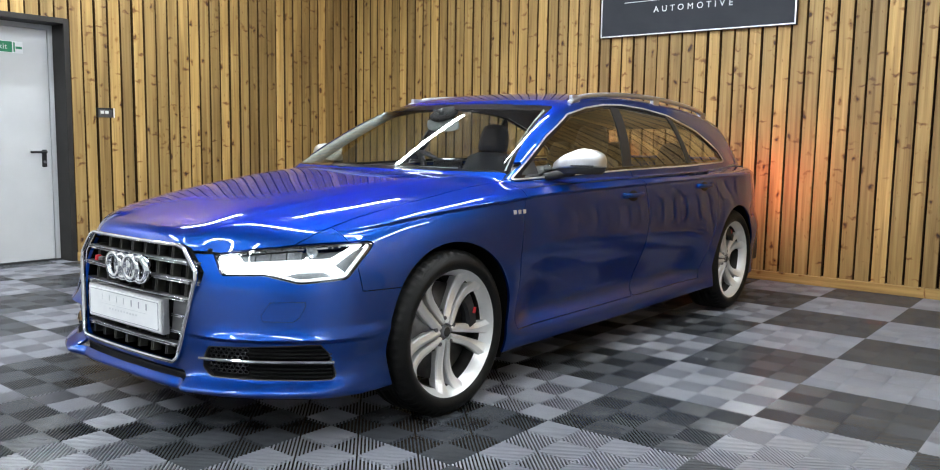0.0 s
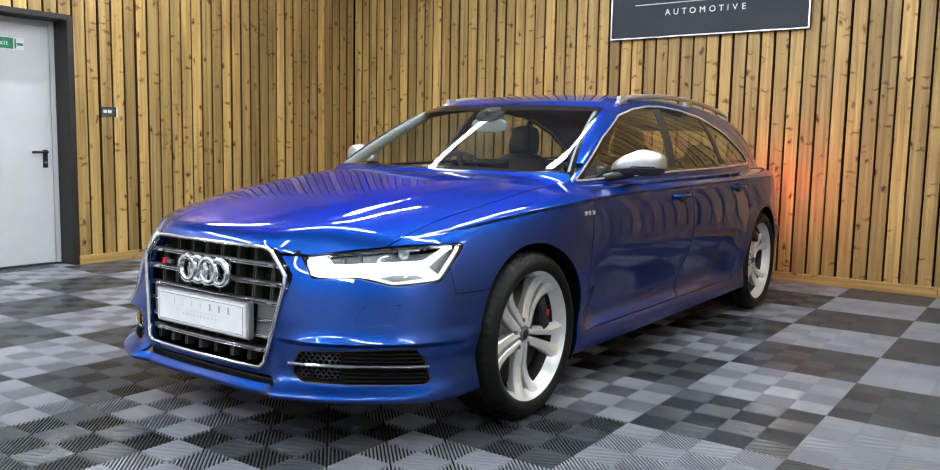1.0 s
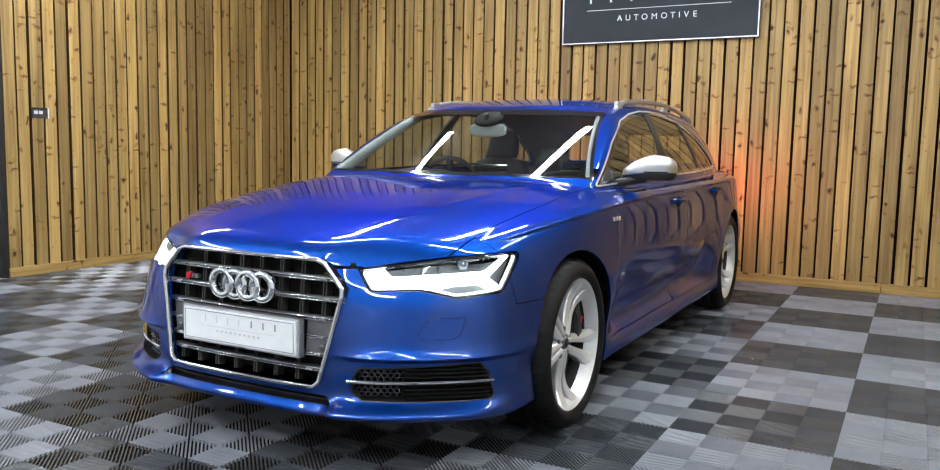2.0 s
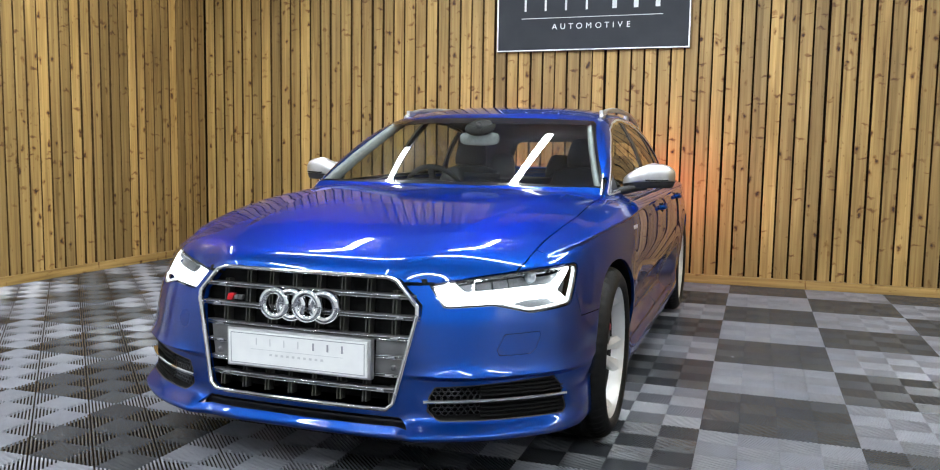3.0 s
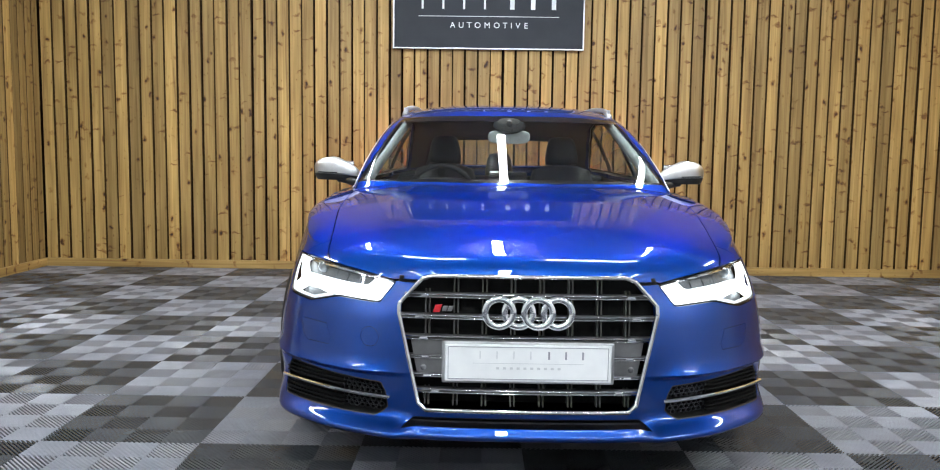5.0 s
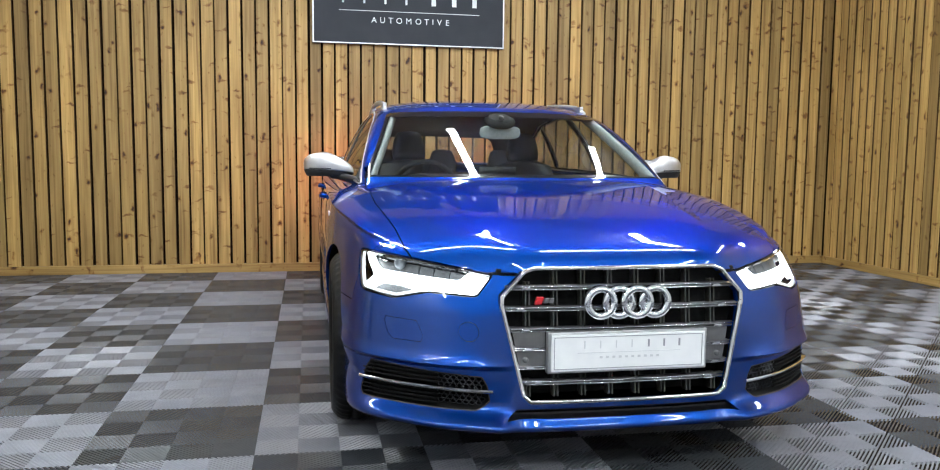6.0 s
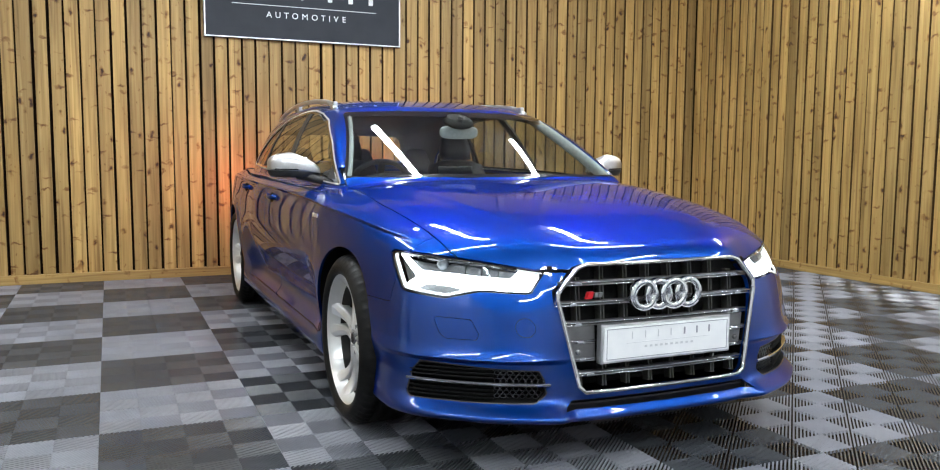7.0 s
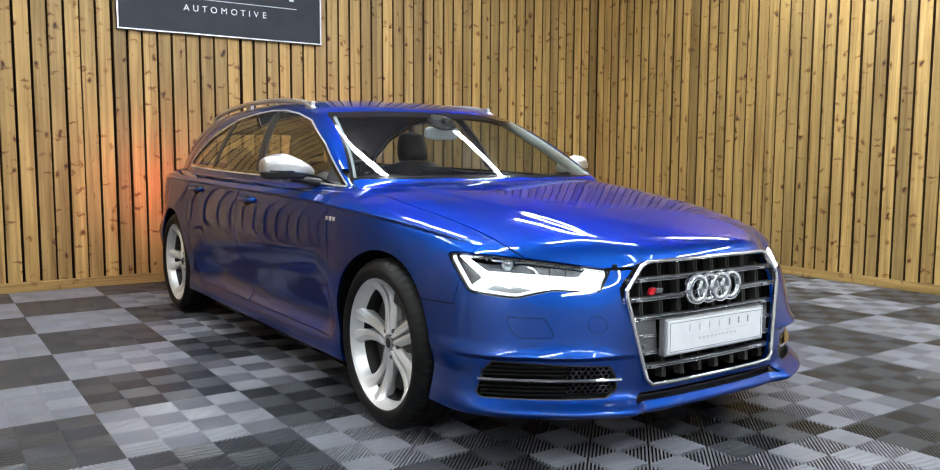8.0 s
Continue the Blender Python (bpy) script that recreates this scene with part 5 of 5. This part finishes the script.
# ---- wall boards ----
def board_mesh(w, h, d=0.038):
    bm = boxed((-w / 2, -d, 0), (w / 2, 0, h))
    edges = [e for e in bm.edges if abs(e.verts[0].co.z - e.verts[1].co.z) > h / 2 and min(v.co.y for v in e.verts) < -d / 2]
    bmesh.ops.bevel(bm, geom=edges, offset=0.003, segments=1, affect="EDGES")
    me = bpy.data.meshes.new("board")
    bm.to_mesh(me)
    bm.free()
    me.materials.append(WOOD)
    me.materials.append(BOARD_EDGE_SHADE)
    # side faces get the darker colour that carries the gap shade
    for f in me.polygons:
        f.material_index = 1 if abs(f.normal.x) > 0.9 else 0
    return me


rng = random.Random(5)
SKIRT = 0.075
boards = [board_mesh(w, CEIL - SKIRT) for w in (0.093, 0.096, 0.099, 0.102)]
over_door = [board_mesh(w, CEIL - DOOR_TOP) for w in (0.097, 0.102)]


def clad(wall, start, end, place, turn, meshes, z, pitch=0.1145):
    pitch = (end - start) / round((end - start) / pitch)
    u = start + pitch / 2
    while u < end:
        b = new("board", rng.choice(meshes))
        x, y = place(u + rng.uniform(-0.003, 0.003))
        b.matrix_basis = pose(x, y, z, 0, rng.uniform(-0.06, 0.06), turn)
        b.parent = wall
        u += pitch


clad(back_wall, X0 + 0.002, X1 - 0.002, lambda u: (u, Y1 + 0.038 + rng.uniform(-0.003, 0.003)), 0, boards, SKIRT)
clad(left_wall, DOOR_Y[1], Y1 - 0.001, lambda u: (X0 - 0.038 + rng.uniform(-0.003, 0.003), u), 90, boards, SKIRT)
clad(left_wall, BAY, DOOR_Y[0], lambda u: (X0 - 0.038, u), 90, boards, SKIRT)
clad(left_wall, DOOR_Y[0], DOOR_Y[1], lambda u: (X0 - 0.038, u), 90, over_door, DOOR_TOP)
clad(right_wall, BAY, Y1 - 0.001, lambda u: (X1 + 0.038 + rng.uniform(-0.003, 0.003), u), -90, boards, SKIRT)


def skirting(name, lo, hi):
    """A timber with its grain along its length."""
    size = [h - l for l, h in zip(lo, hi)]
    mid = [(h + l) / 2 for l, h in zip(lo, hi)]
    m = pose(*mid, 0, 90, 0) if size[0] > size[1] else pose(*mid, -90, 0, 0)
    w, d, h = (size[2], size[1], size[0]) if size[0] > size[1] else (size[0], size[2], size[1])
    ob = mesh_object(name, boxed((-w / 2, -d / 2, -h / 2), (w / 2, d / 2, h / 2), 0.004), WOOD, None, "pine skirting timber along the wall foot", False)
    ob.matrix_basis = m
    tagged(ob, category="baseboard", kind="structure")


skirting("baseboard", (X0 + 0.0, Y1 - 0.018, 0), (X1 - 0.0, Y1 + 0.04, SKIRT))
skirting("baseboard", (X0 - 0.04, DOOR_Y[1], 0), (X0 + 0.018, Y1 - 0.02, SKIRT))
skirting("baseboard", (X1 - 0.018, BAY, 0), (X1 + 0.04, Y1 - 0.02, SKIRT))


# ---- sign on the back wall ----
def letters(name, text, size, at, mat, parent, label="", spacing=1.0):
    c = bpy.data.curves.new(name, "FONT")
    c.body, c.size, c.align_x, c.align_y, c.extrude, c.space_character = text, size, "CENTER", "CENTER", 0.0015, spacing
    c.materials.append(mat)
    tmp = new(name + "_text", c)
    me = bpy.data.meshes.new_from_object(tmp.evaluated_get(bpy.context.evaluated_depsgraph_get()))
    bpy.data.objects.remove(tmp)
    ob = new(name, me)
    ob.parent = parent
    ob.matrix_basis = at
    if label:
        tagged(ob, label)
    return ob


SY = Y1 - 0.042
sign = empty("wall_sign", (0, 0, 0), label="charcoal sign board with white lettering and pale metal edge", category="sign")
SX0, SX1, SZ0, SZ1 = -0.945, 0.79, 2.043, 2.93
part("sign_board", boxed((SX0, SY, SZ0), (SX1, Y1 + 0.001, SZ1), 0.003), SIGNBOARD, sign, "charcoal board")
for lo, hi in (((SX0, SZ0), (SX1, SZ0 + 0.012)), ((SX0, SZ1 - 0.012), (SX1, SZ1)), ((SX0, SZ0 + 0.012), (SX0 + 0.012, SZ1 - 0.012)), ((SX1 - 0.012, SZ0 + 0.012), (SX1, SZ1 - 0.012))):
    part("sign_frame", boxed((lo[0], SY - 0.006, lo[1]), (hi[0], SY + 0.002, hi[1]), 0.002), SATIN, sign, "pale metal edge")
cx = (SX0 + SX1) / 2
wide = {"A": 1.0, "U": 1.05, "T": 0.92, "O": 1.12, "M": 1.2, "I": 0.6, "V": 1.0, "E": 0.95}
pos, total = 0.0, sum(wide[c] for c in "AUTOMOTIVE")
for c in "AUTOMOTIVE":
    x = cx + 0.005 + (pos + wide[c] / 2 - total / 2) * 0.0745
    letters("sign_letter", c, 0.072, pose(x, SY - 0.002, 2.255, 90, 0, 0), SIGNWHITE, sign, "white letter")
    pos += wide[c]
part("sign_line", boxed((cx - 0.635, SY - 0.003, 2.333), (cx + 0.635, SY + 0.001, 2.338)), SIGNWHITE, sign, "thin white line")
for k in range(7):
    x = cx - 0.60 + 0.188 * k + (0.06 if k > 3 else 0)
    w = 0.009 if k < 4 else 0.02
    part("sign_mark", boxed((x - w, SY - 0.003, 2.40), (x + w, SY + 0.001, 2.535)), SIGNWHITE, sign, "plain white bar")

# ---- door in the side wall ----
DX = X0 - 0.215
for lo, hi in (((X0 - 0.27, DOOR_Y[1] - 0.045, 0), (X0 + 0.006, DOOR_Y[1] + 0.0, DOOR_TOP)), ((X0 - 0.27, DOOR_Y[0], 0), (X0 + 0.006, DOOR_Y[0] + 0.045, DOOR_TOP)), ((X0 - 0.27, DOOR_Y[0] + 0.045, DOOR_TOP - 0.045), (X0 + 0.006, DOOR_Y[1] - 0.045, DOOR_TOP))):
    tagged(mesh_object("trim", boxed(lo, hi, 0.003), DARKFRAME, None, "dark brown lining of the door opening", False), category="trim", kind="structure")
door_1 = tagged(empty("door_1", (0, 0, 0)), label="closed white steel door with a black lever handle", category="door", kind="structure")
part("door_frame", boxed((DX - 0.05, DOOR_Y[1] - 0.085, 0), (DX + 0.012, DOOR_Y[1] - 0.046, DOOR_TOP - 0.047), 0.003), WHITEPAINT, door_1, "white frame")
part("door_frame", boxed((DX - 0.05, DOOR_Y[0] + 0.046, DOOR_TOP - 0.085), (DX + 0.012, DOOR_Y[1] - 0.0865, DOOR_TOP - 0.047), 0.003), WHITEPAINT, door_1, "white frame")
part("door_frame", boxed((DX - 0.05, DOOR_Y[0] + 0.046, 0), (DX + 0.012, DOOR_Y[0] + 0.085, DOOR_TOP - 0.0865), 0.003), WHITEPAINT, door_1, "white frame")
part("door_leaf", boxed((DX - 0.05, DOOR_Y[0] + 0.089, 0.012), (DX, DOOR_Y[1] - 0.089, DOOR_TOP - 0.089), 0.003), WHITEPAINT, door_1, "white steel leaf")
part("threshold", boxed((DX - 0.06, DOOR_Y[0] + 0.046, 0.0), (DX + 0.03, DOOR_Y[1] - 0.046, 0.011)), BLACK, door_1, "dark threshold")
HY, HZ = 0.815, 0.945
handle = part("door_handle", boxed((DX, HY - 0.02, HZ - 0.13), (DX + 0.01, HY + 0.02, HZ + 0.02), 0.004), BLACK, door_1, "black handle plate")
bm = bmesh.new()
sweep(bm, chain([(DX + 0.008, HY, HZ), (DX + 0.045, HY, HZ), (DX + 0.055, HY - 0.02, HZ), (DX + 0.055, HY - 0.13, HZ)], 5), circle(0.011, 10))
part("lever", bm, BLACK, handle, "", True)
bm = lathe([(0, 0.0001), (0.012, 0.012), (0.0, 0.013)], 16, "x")
bmesh.ops.translate(bm, verts=bm.verts, vec=(DX + 0.01, HY, HZ - 0.085))
part("keyhole", bm, GREYMETAL, handle, "", True)
# wall behind the door
tagged(mesh_object("wall_recess", boxed((X0 - 0.6, -0.3, 0), (X0 - 0.29, 1.3, 2.4)), PLASTER, None, "plain wall behind the door", False), category="wall", kind="structure")
exit_sign = tagged(empty("exit_sign", (0, 0, 0)), label="green and white exit sign on the white door", category="sign")
part("sign_plate", boxed((DX, 0.30, 1.765), (DX + 0.004, 0.675, 1.862), 0.0), SIGNWHITE, exit_sign, "white plate")
part("green_field", boxed((DX + 0.004, 0.305, 1.77), (DX + 0.006, 0.59, 1.857), 0.0), GREEN, exit_sign, "green field")
letters("sign_word", "exit", 0.06, pose(DX + 0.0065, 0.50, 1.813, 90, 0, 90), SIGNWHITE, exit_sign, "white word", 1.1)
part("green_mark", boxed((DX + 0.004, 0.60, 1.775), (DX + 0.006, 0.612, 1.852)), GREEN, exit_sign, "green bar")
part("green_mark", boxed((DX + 0.004, 0.618, 1.80), (DX + 0.006, 0.668, 1.82)), GREEN, exit_sign, "green bar")

# switch plate let into the boards
sw = tagged(empty("switch_plate", (0, 0, 0)), label="brushed steel switch plate set between the boards", category="switch")
part("back_box", boxed((X0 - 0.03, 1.195, 1.252), (X0 + 0.002, 1.345, 1.338), 0.003), BLACK, sw, "dark cut-out in the boards")
part("plate", boxed((X0 + 0.002, 1.205, 1.254), (X0 + 0.005, 1.325, 1.322), 0.001), BARMETAL, sw, "steel plate")
for k in range(2):
    part("switch", boxed((X0 + 0.005, 1.215 + 0.042 * k, 1.285), (X0 + 0.010, 1.247 + 0.042 * k, 1.312), 0.002), PLATEWHITE, sw, "pale switch")
part("plate_edge", boxed((X0 + 0.002, 1.335, 1.252), (X0 + 0.006, 1.347, 1.338), 0.001), PLATEWHITE, sw, "pale edge of the cut-out")
